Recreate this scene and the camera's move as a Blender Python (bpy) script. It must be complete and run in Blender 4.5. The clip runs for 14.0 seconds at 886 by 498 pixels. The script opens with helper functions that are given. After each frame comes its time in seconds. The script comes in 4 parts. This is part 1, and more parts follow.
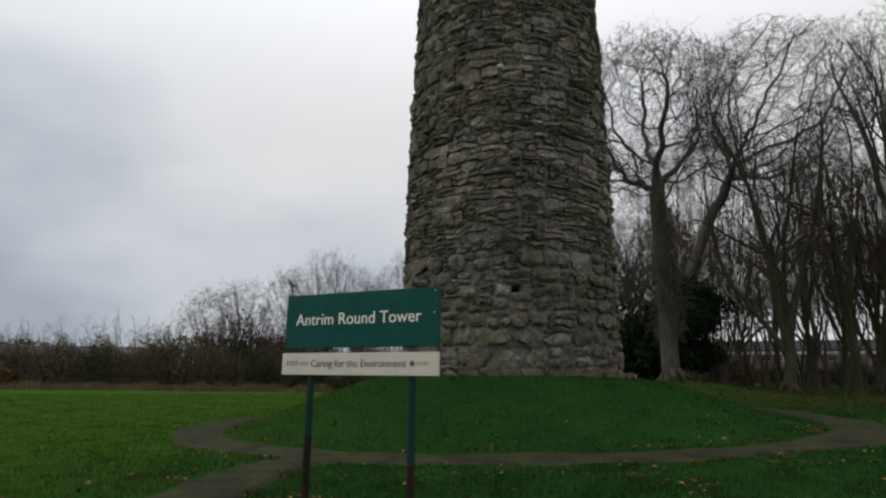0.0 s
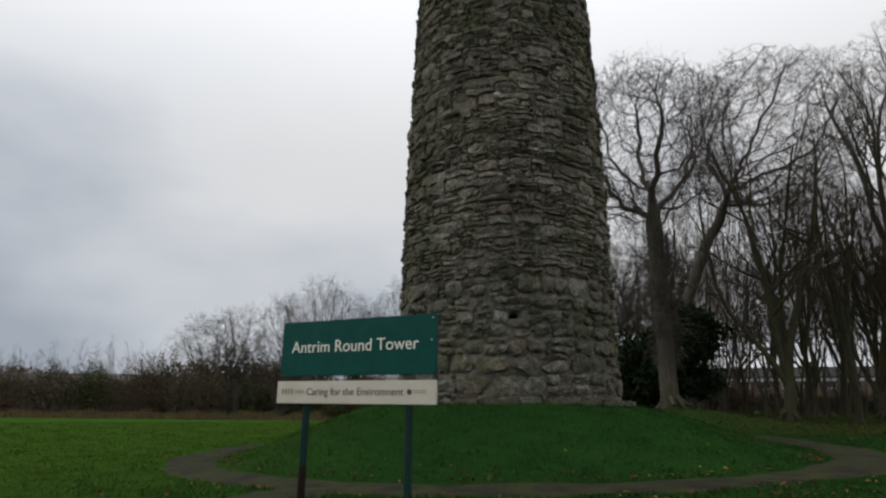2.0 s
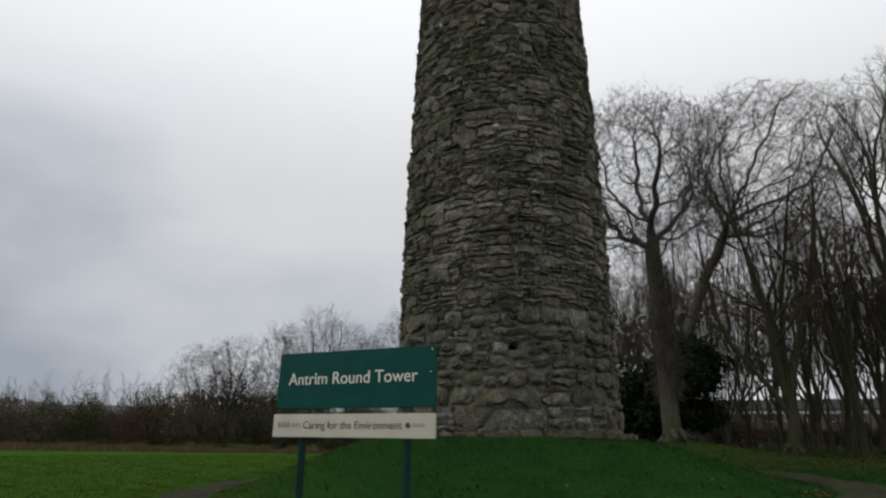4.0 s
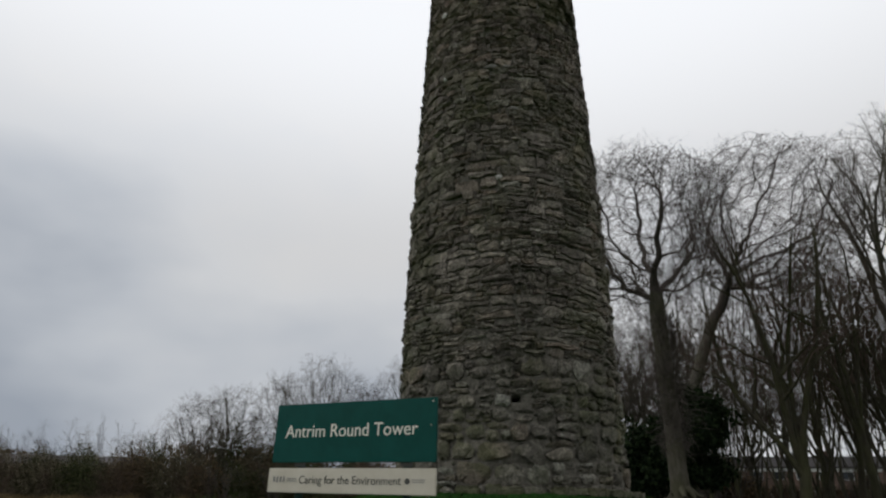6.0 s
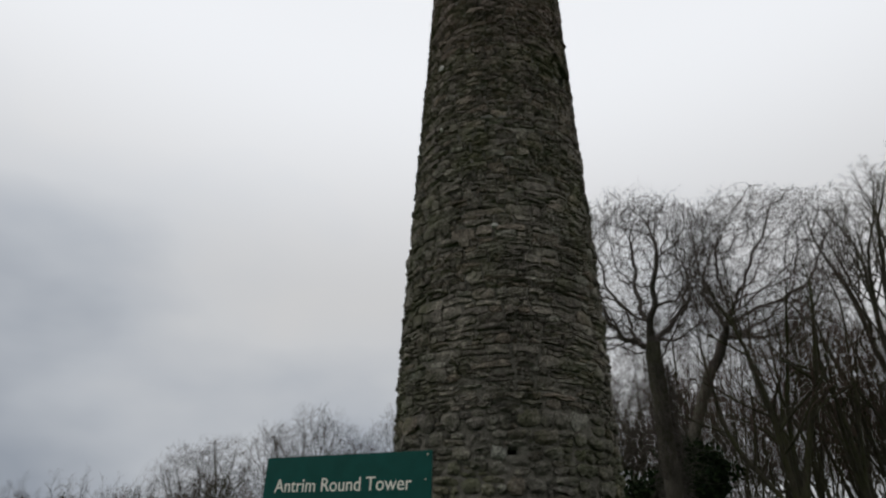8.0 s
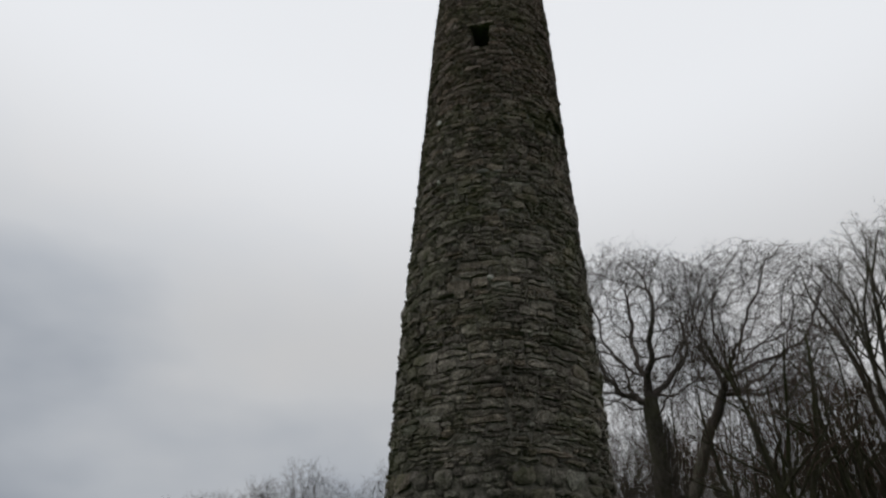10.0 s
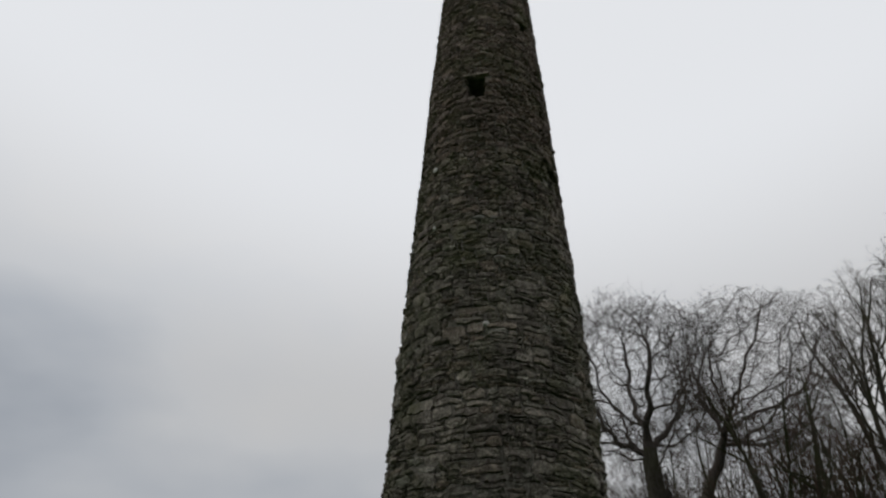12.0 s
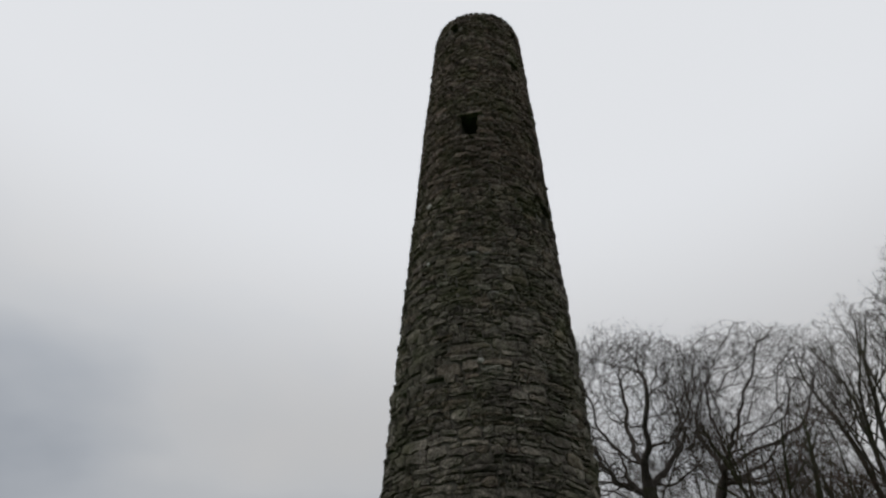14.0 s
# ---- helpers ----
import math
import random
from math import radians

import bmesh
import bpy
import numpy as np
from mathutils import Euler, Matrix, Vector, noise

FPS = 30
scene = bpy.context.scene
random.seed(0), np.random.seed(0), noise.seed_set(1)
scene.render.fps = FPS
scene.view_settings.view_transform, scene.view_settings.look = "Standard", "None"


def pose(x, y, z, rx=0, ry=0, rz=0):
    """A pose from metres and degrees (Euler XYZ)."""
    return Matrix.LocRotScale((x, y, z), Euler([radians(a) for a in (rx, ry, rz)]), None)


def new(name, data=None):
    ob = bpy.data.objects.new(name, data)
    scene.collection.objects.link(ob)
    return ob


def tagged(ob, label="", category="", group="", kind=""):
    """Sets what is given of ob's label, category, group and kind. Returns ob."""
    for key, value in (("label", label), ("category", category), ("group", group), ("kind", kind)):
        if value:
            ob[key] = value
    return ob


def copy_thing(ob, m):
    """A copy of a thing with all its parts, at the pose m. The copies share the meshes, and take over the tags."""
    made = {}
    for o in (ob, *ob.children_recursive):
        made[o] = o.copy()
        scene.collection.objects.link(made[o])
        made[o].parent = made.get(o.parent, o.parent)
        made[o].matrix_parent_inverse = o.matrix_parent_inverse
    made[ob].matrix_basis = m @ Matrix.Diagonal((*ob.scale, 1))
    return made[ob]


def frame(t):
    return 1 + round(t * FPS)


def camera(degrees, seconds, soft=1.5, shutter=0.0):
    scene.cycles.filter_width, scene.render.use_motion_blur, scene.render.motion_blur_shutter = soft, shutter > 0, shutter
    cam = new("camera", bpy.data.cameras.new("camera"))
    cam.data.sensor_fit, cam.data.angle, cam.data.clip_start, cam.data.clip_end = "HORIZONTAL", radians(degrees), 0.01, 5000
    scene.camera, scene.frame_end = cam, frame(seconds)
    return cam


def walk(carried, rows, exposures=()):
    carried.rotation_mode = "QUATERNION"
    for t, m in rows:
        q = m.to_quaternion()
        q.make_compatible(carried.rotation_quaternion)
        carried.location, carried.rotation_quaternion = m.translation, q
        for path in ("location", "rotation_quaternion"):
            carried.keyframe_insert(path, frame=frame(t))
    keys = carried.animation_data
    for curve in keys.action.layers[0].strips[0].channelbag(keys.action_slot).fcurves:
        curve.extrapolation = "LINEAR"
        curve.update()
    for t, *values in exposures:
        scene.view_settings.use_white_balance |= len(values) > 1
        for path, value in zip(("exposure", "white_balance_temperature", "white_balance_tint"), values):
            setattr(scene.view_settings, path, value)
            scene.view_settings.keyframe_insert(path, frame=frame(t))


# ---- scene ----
from mathutils import kdtree

cam = camera(72.7, 14.0, soft=2.3)
EYE = 1.5
ROWS = [  # seconds, place, pitch, lean, yaw
    (0.0, -0.006, -0.074, -0.024, 12.00, -0.59, -0.12),
    (0.5, -0.005, -0.073, -0.018, 12.57, -0.57, -0.18),
    (1.0, -0.010, -0.068, -0.020, 13.20, -0.62, -0.29),
    (1.5, -0.010, -0.060, -0.017, 13.83, -0.62, -0.36),
    (2.0, -0.012, -0.055, -0.015, 14.48, -0.56, -0.42),
    (2.5, -0.014, -0.038, -0.015, 15.10, -0.46, -0.48),
    (5.0, -0.010, -0.023, 0.004, 19.44, -0.87, -0.50),
    (5.5, -0.008, -0.013, 0.006, 20.71, -1.01, -0.46),
    (6.0, -0.009, -0.004, 0.003, 22.06, -1.14, -0.43),
    (6.5, -0.012, 0.005, 0.009, 23.22, -1.15, -0.46),
    (7.0, -0.009, 0.013, 0.014, 24.36, -1.17, -0.55),
    (7.5, -0.013, 0.022, 0.018, 25.42, -1.17, -0.72),
    (8.0, -0.010, 0.024, 0.020, 26.58, -1.30, -0.95),
    (10.5, 0.003, 0.028, 0.011, 32.72, -1.70, -1.65),
    (11.0, 0.005, 0.030, 0.005, 33.85, -1.70, -1.75),
    (11.5, 0.008, 0.036, 0.002, 34.86, -1.79, -1.94),
    (12.0, 0.011, 0.041, 0.000, 35.94, -1.71, -2.06),
    (12.5, 0.020, 0.048, 0.002, 36.95, -1.63, -2.13),
    (13.0, 0.025, 0.051, 0.004, 37.96, -1.51, -2.20),
    (13.5, 0.027, 0.055, 0.006, 38.76, -1.35, -2.24),
    (14.0, 0.029, 0.054, 0.007, 39.41, -1.13, -2.25),
]
walk(cam, [(t, pose(x, y, EYE + z, 90 + pitch, lean, yaw)) for t, x, y, z, pitch, lean, yaw in ROWS],
     exposures=[(0.0, -0.28), (2.5, -0.34), (5.0, -0.44), (8.0, -0.60), (11.0, -0.73), (14.0, -0.80)])

# ---- overcast winter daylight ----
SUN_EL, SUN_AZ = 36.0, -98.0
world = bpy.data.worlds.new("overcast_sky")
scene.world = world
world.use_nodes = True
wn, wl = world.node_tree.nodes, world.node_tree.links
wn.clear()
w_out = wn.new("ShaderNodeOutputWorld")
w_bg = wn.new("ShaderNodeBackground")
w_sky = wn.new("ShaderNodeTexSky")
w_sky.sky_type = "NISHITA"
w_sky.sun_disc = False
w_sky.sun_elevation, w_sky.sun_rotation = radians(SUN_EL), radians(SUN_AZ)
w_sky.air_density, w_sky.dust_density = 1.0, 3.0
w_dim = wn.new("ShaderNodeVectorMath")
w_dim.operation = "SCALE"
w_dim.inputs["Scale"].default_value = 0.08
w_tex = wn.new("ShaderNodeTexCoord")
w_map = wn.new("ShaderNodeMapping")
w_map.inputs["Scale"].default_value = (1.0, 1.0, 1.8)
w_map.inputs["Rotation"].default_value = (0.0, radians(18), 0.0)
w_noise = wn.new("ShaderNodeTexNoise")
w_noise.inputs["Scale"].default_value = 2.5
w_noise.inputs["Detail"].default_value = 4.0
w_noise.inputs["Roughness"].default_value = 0.42
w_sep = wn.new("ShaderNodeSeparateXYZ")
w_grad = wn.new("ShaderNodeMath")
w_grad.operation = "MULTIPLY_ADD"
w_grad.inputs[1].default_value, w_grad.inputs[2].default_value = 1.15, -0.065
w_side = wn.new("ShaderNodeMath")
w_side.operation = "MULTIPLY_ADD"
w_side.inputs[1].default_value = 0.35
w_add = wn.new("ShaderNodeMath")
w_add.operation = "ADD"
w_ramp = wn.new("ShaderNodeValToRGB")
cr = w_ramp.color_ramp
cr.elements[0].position, cr.elements[0].color = 0.30, (0.45, 0.50, 0.58, 1)
cr.elements[1].position, cr.elements[1].color = 0.98, (0.92, 0.922, 0.93, 1)
mid = cr.elements.new(0.52)
mid.color = (0.69, 0.73, 0.79, 1)
haze_stop = cr.elements.new(0.78)
haze_stop.color = (0.872, 0.89, 0.918, 1)
w_mix = wn.new("ShaderNodeMix")
w_mix.data_type = "RGBA"
w_mix.inputs["Factor"].default_value = 0.97
wl.new(w_tex.outputs["Generated"], w_map.inputs["Vector"])
wl.new(w_map.outputs["Vector"], w_noise.inputs["Vector"])
wl.new(w_tex.outputs["Generated"], w_sep.inputs["Vector"])
wl.new(w_sep.outputs["Z"], w_grad.inputs[0])
wl.new(w_sep.outputs["X"], w_side.inputs[0])
wl.new(w_grad.outputs[0], w_side.inputs[2])
wl.new(w_side.outputs[0], w_add.inputs[0])
w_con = wn.new("ShaderNodeMath")
w_con.operation = "MULTIPLY_ADD"
w_con.inputs[1].default_value, w_con.inputs[2].default_value = 1.25, -0.125
wl.new(w_noise.outputs["Fac"], w_con.inputs[0])
wl.new(w_con.outputs[0], w_add.inputs[1])
wl.new(w_add.outputs[0], w_ramp.inputs["Fac"])
wl.new(w_sky.outputs["Color"], w_dim.inputs[0])
wl.new(w_dim.outputs[0], w_mix.inputs["A"])
wl.new(w_ramp.outputs["Color"], w_mix.inputs["B"])
# an overcast sky grows brighter towards the zenith
w_zen = wn.new("ShaderNodeMapRange")
w_zen.interpolation_type = "SMOOTHSTEP"
w_zen.inputs["From Min"].default_value, w_zen.inputs["From Max"].default_value = 0.34, 0.70
w_zen.inputs["To Min"].default_value, w_zen.inputs["To Max"].default_value = 1.0, 1.50
wl.new(w_sep.outputs["Z"], w_zen.inputs["Value"])
wl.new(w_zen.outputs["Result"], w_bg.inputs["Strength"])
# thinner, bluer cloud higher up
w_cool = wn.new("ShaderNodeMapRange")
w_cool.inputs["From Min"].default_value, w_cool.inputs["From Max"].default_value = 0.30, 0.66
wl.new(w_sep.outputs["Z"], w_cool.inputs["Value"])
w_tint = wn.new("ShaderNodeMix")
w_tint.data_type, w_tint.blend_type = "RGBA", "MULTIPLY"
w_tint.inputs["B"].default_value = (0.972, 0.99, 1.018, 1)
wl.new(w_cool.outputs["Result"], w_tint.inputs["Factor"])
wl.new(w_mix.outputs["Result"], w_tint.inputs["A"])
wl.new(w_tint.outputs["Result"], w_bg.inputs["Color"])
wl.new(w_bg.outputs[0], w_out.inputs["Surface"])

sun = new("sun", bpy.data.lights.new("sun", "SUN"))
sun.data.energy, sun.data.angle, sun.data.color = 0.85, radians(40), (1.0, 0.97, 0.93)
sun.matrix_world = pose(0, 0, 40, SUN_EL - 90, 0, -SUN_AZ)


# ---- materials ----
class Nodes:
    """A small helper round one node material."""

    def __init__(self, name, rough=0.8, metal=0.0, spec=0.3):
        self.mat = bpy.data.materials.new(name)
        self.mat.use_nodes = True
        self.n, self.l = self.mat.node_tree.nodes, self.mat.node_tree.links
        self.bsdf = self.n["Principled BSDF"]
        self.bsdf.inputs["Roughness"].default_value = rough
        self.bsdf.inputs["Metallic"].default_value = metal
        self.bsdf.inputs["Specular IOR Level"].default_value = spec
        self.pos = self.n.new("ShaderNodeNewGeometry").outputs["Position"]

    def noise(self, scale, detail=4.0, rough=0.55, stretch=None):
        t = self.n.new("ShaderNodeTexNoise")
        t.inputs["Scale"].default_value, t.inputs["Detail"].default_value, t.inputs["Roughness"].default_value = scale, detail, rough
        src = self.pos
        if stretch:
            m = self.n.new("ShaderNodeMapping")
            m.inputs["Scale"].default_value = stretch
            self.l.new(src, m.inputs["Vector"])
            src = m.outputs["Vector"]
        self.l.new(src, t.inputs["Vector"])
        return t.outputs["Fac"]

    def ramp(self, fac, *stops):
        r = self.n.new("ShaderNodeValToRGB")
        e = r.color_ramp.elements
        while len(e) < len(stops):
            e.new(0.5)
        for el, (p, c) in zip(e, stops):
            el.position = p
            el.color = (*c, 1) if isinstance(c, tuple) else (c, c, c, 1)
        self.l.new(fac, r.inputs["Fac"])
        return r.outputs["Color"]

    def mix(self, fac, a, b, mode="MIX"):
        m = self.n.new("ShaderNodeMix")
        m.data_type, m.blend_type = "RGBA", mode
        for key, v in (("Factor", fac), ("A", a), ("B", b)):
            if isinstance(v, (int, float)):
                m.inputs[key].default_value = v if key == "Factor" else (v, v, v, 1)
            elif isinstance(v, tuple):
                m.inputs[key].default_value = (*v, 1)
            else:
                self.l.new(v, m.inputs[key])
        return m.outputs["Result"]

    def islands(self):
        """A number that differs from piece to piece."""
        a = self.n.new("ShaderNodeNewGeometry").outputs["Random Per Island"]
        b = self.n.new("ShaderNodeObjectInfo").outputs["Random"]
        s = self.n.new("ShaderNodeMath")
        s.operation = "ADD"
        self.l.new(a, s.inputs[0]), self.l.new(b, s.inputs[1])
        f = self.n.new("ShaderNodeMath")
        f.operation = "FRACT"
        self.l.new(s.outputs[0], f.inputs[0])
        return f.outputs[0]

    def color(self, c):
        if isinstance(c, tuple):
            self.bsdf.inputs["Base Color"].default_value = (*c, 1)
        else:
            self.l.new(c, self.bsdf.inputs["Base Color"])
        return self

    def rough(self, c):
        self.l.new(c, self.bsdf.inputs["Roughness"])
        return self

    def bump(self, height, dist=0.02, strength=1.0):
        b = self.n.new("ShaderNodeBump")
        b.inputs["Distance"].default_value, b.inputs["Strength"].default_value = dist, strength
        self.l.new(height, b.inputs["Height"])
        self.l.new(b.outputs["Normal"], self.bsdf.inputs["Normal"])
        return self


def stone_material(name="tower_stone", moss_at=0.47):
    m = Nodes(name, 0.9, spec=0.15)
    each = m.islands()
    tone = m.ramp(each, (0.0, (0.112, 0.098, 0.086)), (0.30, (0.158, 0.141, 0.120)), (0.60, (0.196, 0.177, 0.149)),
                  (0.80, (0.172, 0.140, 0.112)), (0.93, (0.208, 0.191, 0.163)), (0.975, (0.225, 0.210, 0.180)), (1.0, (0.27, 0.257, 0.225)))
    grain = m.noise(22, 6, 0.7)
    c = m.mix(0.92, tone, m.ramp(grain, (0.30, 0.30), (0.5, 0.95), (0.70, 1.75)), "MULTIPLY")
    blotch = m.ramp(m.noise(7.5, 5, 0.65), (0.34, 0.50), (0.5, 0.95), (0.66, 1.5))
    c = m.mix(0.85, c, blotch, "MULTIPLY")
    # brightness painted by height: the mid shaft is lifted to make up for weak light
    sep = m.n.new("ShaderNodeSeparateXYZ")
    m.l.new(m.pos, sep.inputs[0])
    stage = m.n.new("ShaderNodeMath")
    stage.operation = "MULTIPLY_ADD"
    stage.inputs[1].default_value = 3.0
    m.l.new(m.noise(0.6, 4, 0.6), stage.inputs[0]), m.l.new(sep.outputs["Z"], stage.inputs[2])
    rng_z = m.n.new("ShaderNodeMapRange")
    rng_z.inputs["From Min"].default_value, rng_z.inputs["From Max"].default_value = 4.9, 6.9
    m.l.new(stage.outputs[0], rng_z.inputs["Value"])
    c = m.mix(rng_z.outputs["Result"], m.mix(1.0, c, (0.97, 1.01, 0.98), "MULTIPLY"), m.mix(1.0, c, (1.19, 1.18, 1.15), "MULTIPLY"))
    # the upper shaft's stone is faintly purple; its dimmer light is painted in too
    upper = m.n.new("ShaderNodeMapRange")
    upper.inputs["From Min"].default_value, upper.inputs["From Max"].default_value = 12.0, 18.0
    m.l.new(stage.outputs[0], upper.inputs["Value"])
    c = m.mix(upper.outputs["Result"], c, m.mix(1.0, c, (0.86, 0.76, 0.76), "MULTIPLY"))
    moss = m.ramp(m.noise(0.75, 5, 0.6), (moss_at, 0.0), (moss_at + 0.19, 0.62))
    c = m.mix(moss, c, m.mix(grain, (0.055, 0.062, 0.026), (0.13, 0.138, 0.062)))
    lichen = m.ramp(m.noise(9, 3, 0.6), (0.63, 0.0), (0.72, 0.5))
    c = m.mix(lichen, c, (0.34, 0.33, 0.29))
    damp = m.ramp(m.noise(1.1, 4, 0.6, (1, 1, 0.35)), (0.35, 0.72), (0.62, 1.08))
    c = m.mix(1.0, c, damp, "MULTIPLY")
    m.color(c).bump(m.mix(0.35, m.noise(11, 6, 0.7), m.noise(40, 4, 0.7)), 0.09, 1.0)
    return m.mat


def mortar_material():
    m = Nodes("joint_mortar", 0.95, spec=0.1)
    m.color(m.ramp(m.noise(9, 5, 0.7), (0.3, (0.07, 0.064, 0.054)), (0.7, (0.20, 0.186, 0.155)))).bump(m.mix(0.5, m.noise(40), m.noise(12)), 0.06)
    return m.mat


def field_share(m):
    """Where the lawn passes into the lighter, yellower field."""
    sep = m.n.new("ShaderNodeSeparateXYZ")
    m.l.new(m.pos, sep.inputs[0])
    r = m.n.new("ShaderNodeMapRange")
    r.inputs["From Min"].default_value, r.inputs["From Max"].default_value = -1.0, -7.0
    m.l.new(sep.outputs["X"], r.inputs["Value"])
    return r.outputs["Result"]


def wood_share(m):
    """Where the grass thins out under the bare trees."""
    sep = m.n.new("ShaderNodeSeparateXYZ")
    m.l.new(m.pos, sep.inputs[0])
    r = m.n.new("ShaderNodeMapRange")
    r.inputs["From Min"].default_value, r.inputs["From Max"].default_value, r.inputs["To Max"].default_value = 6.5, 11.0, 0.6
    m.l.new(sep.outputs["X"], r.inputs["Value"])
    q = m.n.new("ShaderNodeMapRange")
    q.inputs["From Min"].default_value, q.inputs["From Max"].default_value = 15.0, 19.0
    m.l.new(sep.outputs["Y"], q.inputs["Value"])
    p = m.n.new("ShaderNodeMath")
    p.operation = "MULTIPLY"
    m.l.new(r.outputs["Result"], p.inputs[0]), m.l.new(q.outputs["Result"], p.inputs[1])
    return p.outputs[0]


def grass_ground_material():
    m = Nodes("grass_turf", 1.0, spec=0.0)
    c = m.ramp(m.noise(26, 5, 0.7), (0.25, (0.007, 0.020, 0.006)), (0.5, (0.014, 0.045, 0.011)), (0.75, (0.026, 0.070, 0.016)))
    patch = m.ramp(m.noise(0.35, 4, 0.6), (0.40, 0.0), (0.68, 0.65))
    c = m.mix(patch, c, (0.024, 0.074, 0.013))
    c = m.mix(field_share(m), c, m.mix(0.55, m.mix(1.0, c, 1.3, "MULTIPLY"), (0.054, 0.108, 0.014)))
    c = m.mix(wood_share(m), c, (0.036, 0.050, 0.014))
    leafy = m.ramp(m.noise(1.8, 6, 0.75), (0.60, 0.0), (0.74, 0.45))
    c = m.mix(leafy, c, (0.042, 0.038, 0.016))
    m.color(c).bump(m.mix(0.5, m.noise(48, 4, 0.8), m.noise(6, 3)), 0.06, 1.0)
    return m.mat


def blade_material():
    m = Nodes("grass_blade", 0.9, spec=0.0)
    c = m.ramp(m.islands(), (0.0, (0.012, 0.037, 0.010)), (0.5, (0.021, 0.060, 0.015)), (0.9, (0.033, 0.080, 0.020)), (1.0, (0.075, 0.085, 0.032)))
    f = m.ramp(m.islands(), (0.0, (0.042, 0.076, 0.010)), (0.5, (0.062, 0.116, 0.014)), (0.9, (0.082, 0.142, 0.018)), (1.0, (0.12, 0.13, 0.04)))
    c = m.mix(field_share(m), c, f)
    c = m.mix(wood_share(m), c, (0.062, 0.082, 0.022))
    c = m.mix(1.0, c, m.ramp(m.noise(1.4, 5, 0.7), (0.33, 0.5), (0.5, 0.95), (0.68, 1.4)), "MULTIPLY")
    c = m.mix(0.55, c, m.ramp(m.noise(7.0, 4, 0.7), (0.34, 0.35), (0.5, 0.95), (0.68, 1.5)), "MULTIPLY")
    c = m.mix(m.ramp(m.noise(4.5, 4, 0.7), (0.60, 0.0), (0.75, 0.5)), c, (0.085, 0.10, 0.03))
    m.color(c)
    return m.mat


def path_material():
    m = Nodes("worn_tarmac", 0.95, spec=0.05)
    c = m.ramp(m.noise(70, 4, 0.7), (0.3, (0.013, 0.0125, 0.010)), (0.7, (0.034, 0.032, 0.026)))
    moss = m.ramp(m.noise(2.2, 6, 0.7), (0.40, 0.0), (0.62, 0.85))
    c = m.mix(moss, c, (0.046, 0.052, 0.018))
    m.color(c).bump(m.noise(110), 0.01)
    return m.mat


def bark_material(name, dark, light, moss=0.0):
    m = Nodes(name, 0.92, spec=0.15)
    g = m.noise(9, 6, 0.65, (1, 1, 0.25))
    c = m.ramp(g, (0.3, dark), (0.7, light))
    if moss:
        c = m.mix(m.ramp(m.noise(0.9, 4), (0.42, 0.0), (0.62, moss)), c, (0.050, 0.053, 0.022))
    m.color(c).bump(g, 0.04)
    return m.mat


def leaf_material(name, a, b, c):
    m = Nodes(name, 0.85, spec=0.06)
    m.color(m.ramp(m.islands(), (0.0, a), (0.55, b), (1.0, c)))
    return m.mat


def paint_material(name, a, b, rough=0.4, spec=0.4):
    m = Nodes(name, rough, spec=spec)
    grime = m.noise(5, 6, 0.65)
    m.color(m.ramp(grime, (0.35, a), (0.7, b))).bump(m.noise(120, 3), 0.001)
    return m.mat


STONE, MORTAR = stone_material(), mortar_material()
MOSSY_STONE = stone_material("mossy_stone", 0.30)
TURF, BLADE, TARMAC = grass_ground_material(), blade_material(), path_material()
BARK_GREY = bark_material("grey_bark", (0.042, 0.038, 0.030), (0.112, 0.101, 0.081), 0.5)
BARK_GREEN = bark_material("mossy_bark", (0.026, 0.023, 0.017), (0.066, 0.060, 0.040), 0.6)
TWIG = bark_material("twig_bark", (0.055, 0.046, 0.040), (0.11, 0.094, 0.084))
TWIG_RED = bark_material("reddish_twig_bark", (0.050, 0.034, 0.026), (0.098, 0.068, 0.052))
TWIG_PALE = bark_material("pale_twig_bark", (0.09, 0.08, 0.068), (0.18, 0.16, 0.138))
EVERGREEN = leaf_material("evergreen_leaf", (0.008, 0.014, 0.007), (0.016, 0.027, 0.012), (0.030, 0.045, 0.018))
IVY = leaf_material("ivy_leaf", (0.026, 0.032, 0.014), (0.052, 0.058, 0.026), (0.088, 0.090, 0.042))
BRUSH = leaf_material("dry_brush", (0.058, 0.042, 0.029), (0.105, 0.078, 0.050), (0.16, 0.112, 0.062))
SCRUB = leaf_material("scrub_stems", (0.065, 0.056, 0.038), (0.11, 0.095, 0.064), (0.165, 0.14, 0.095))
DRY = leaf_material("dry_grass_blade", (0.07, 0.05, 0.026), (0.125, 0.092, 0.045), (0.19, 0.15, 0.075))
COPPER = leaf_material("copper_leaf", (0.09, 0.045, 0.022), (0.15, 0.075, 0.035), (0.21, 0.11, 0.05))
FALLEN = leaf_material("fallen_leaf", (0.035, 0.020, 0.011), (0.075, 0.043, 0.018), (0.17, 0.115, 0.04))
LITTER = leaf_material("leaf_litter", (0.03, 0.018, 0.01), (0.065, 0.036, 0.016), (0.10, 0.062, 0.026))
GREEN_PAINT = paint_material("sign_green", (0.003, 0.052, 0.042), (0.004, 0.066, 0.055), 0.5, 0.12)
CREAM_PAINT = paint_material("sign_cream", (0.50, 0.46, 0.37), (0.58, 0.54, 0.45), 0.45)
LETTER_CREAM = paint_material("letter_cream", (0.72, 0.70, 0.60), (0.78, 0.76, 0.66), 0.5)
LETTER_GREY = paint_material("letter_grey", (0.20, 0.195, 0.19), (0.26, 0.255, 0.24), 0.5)
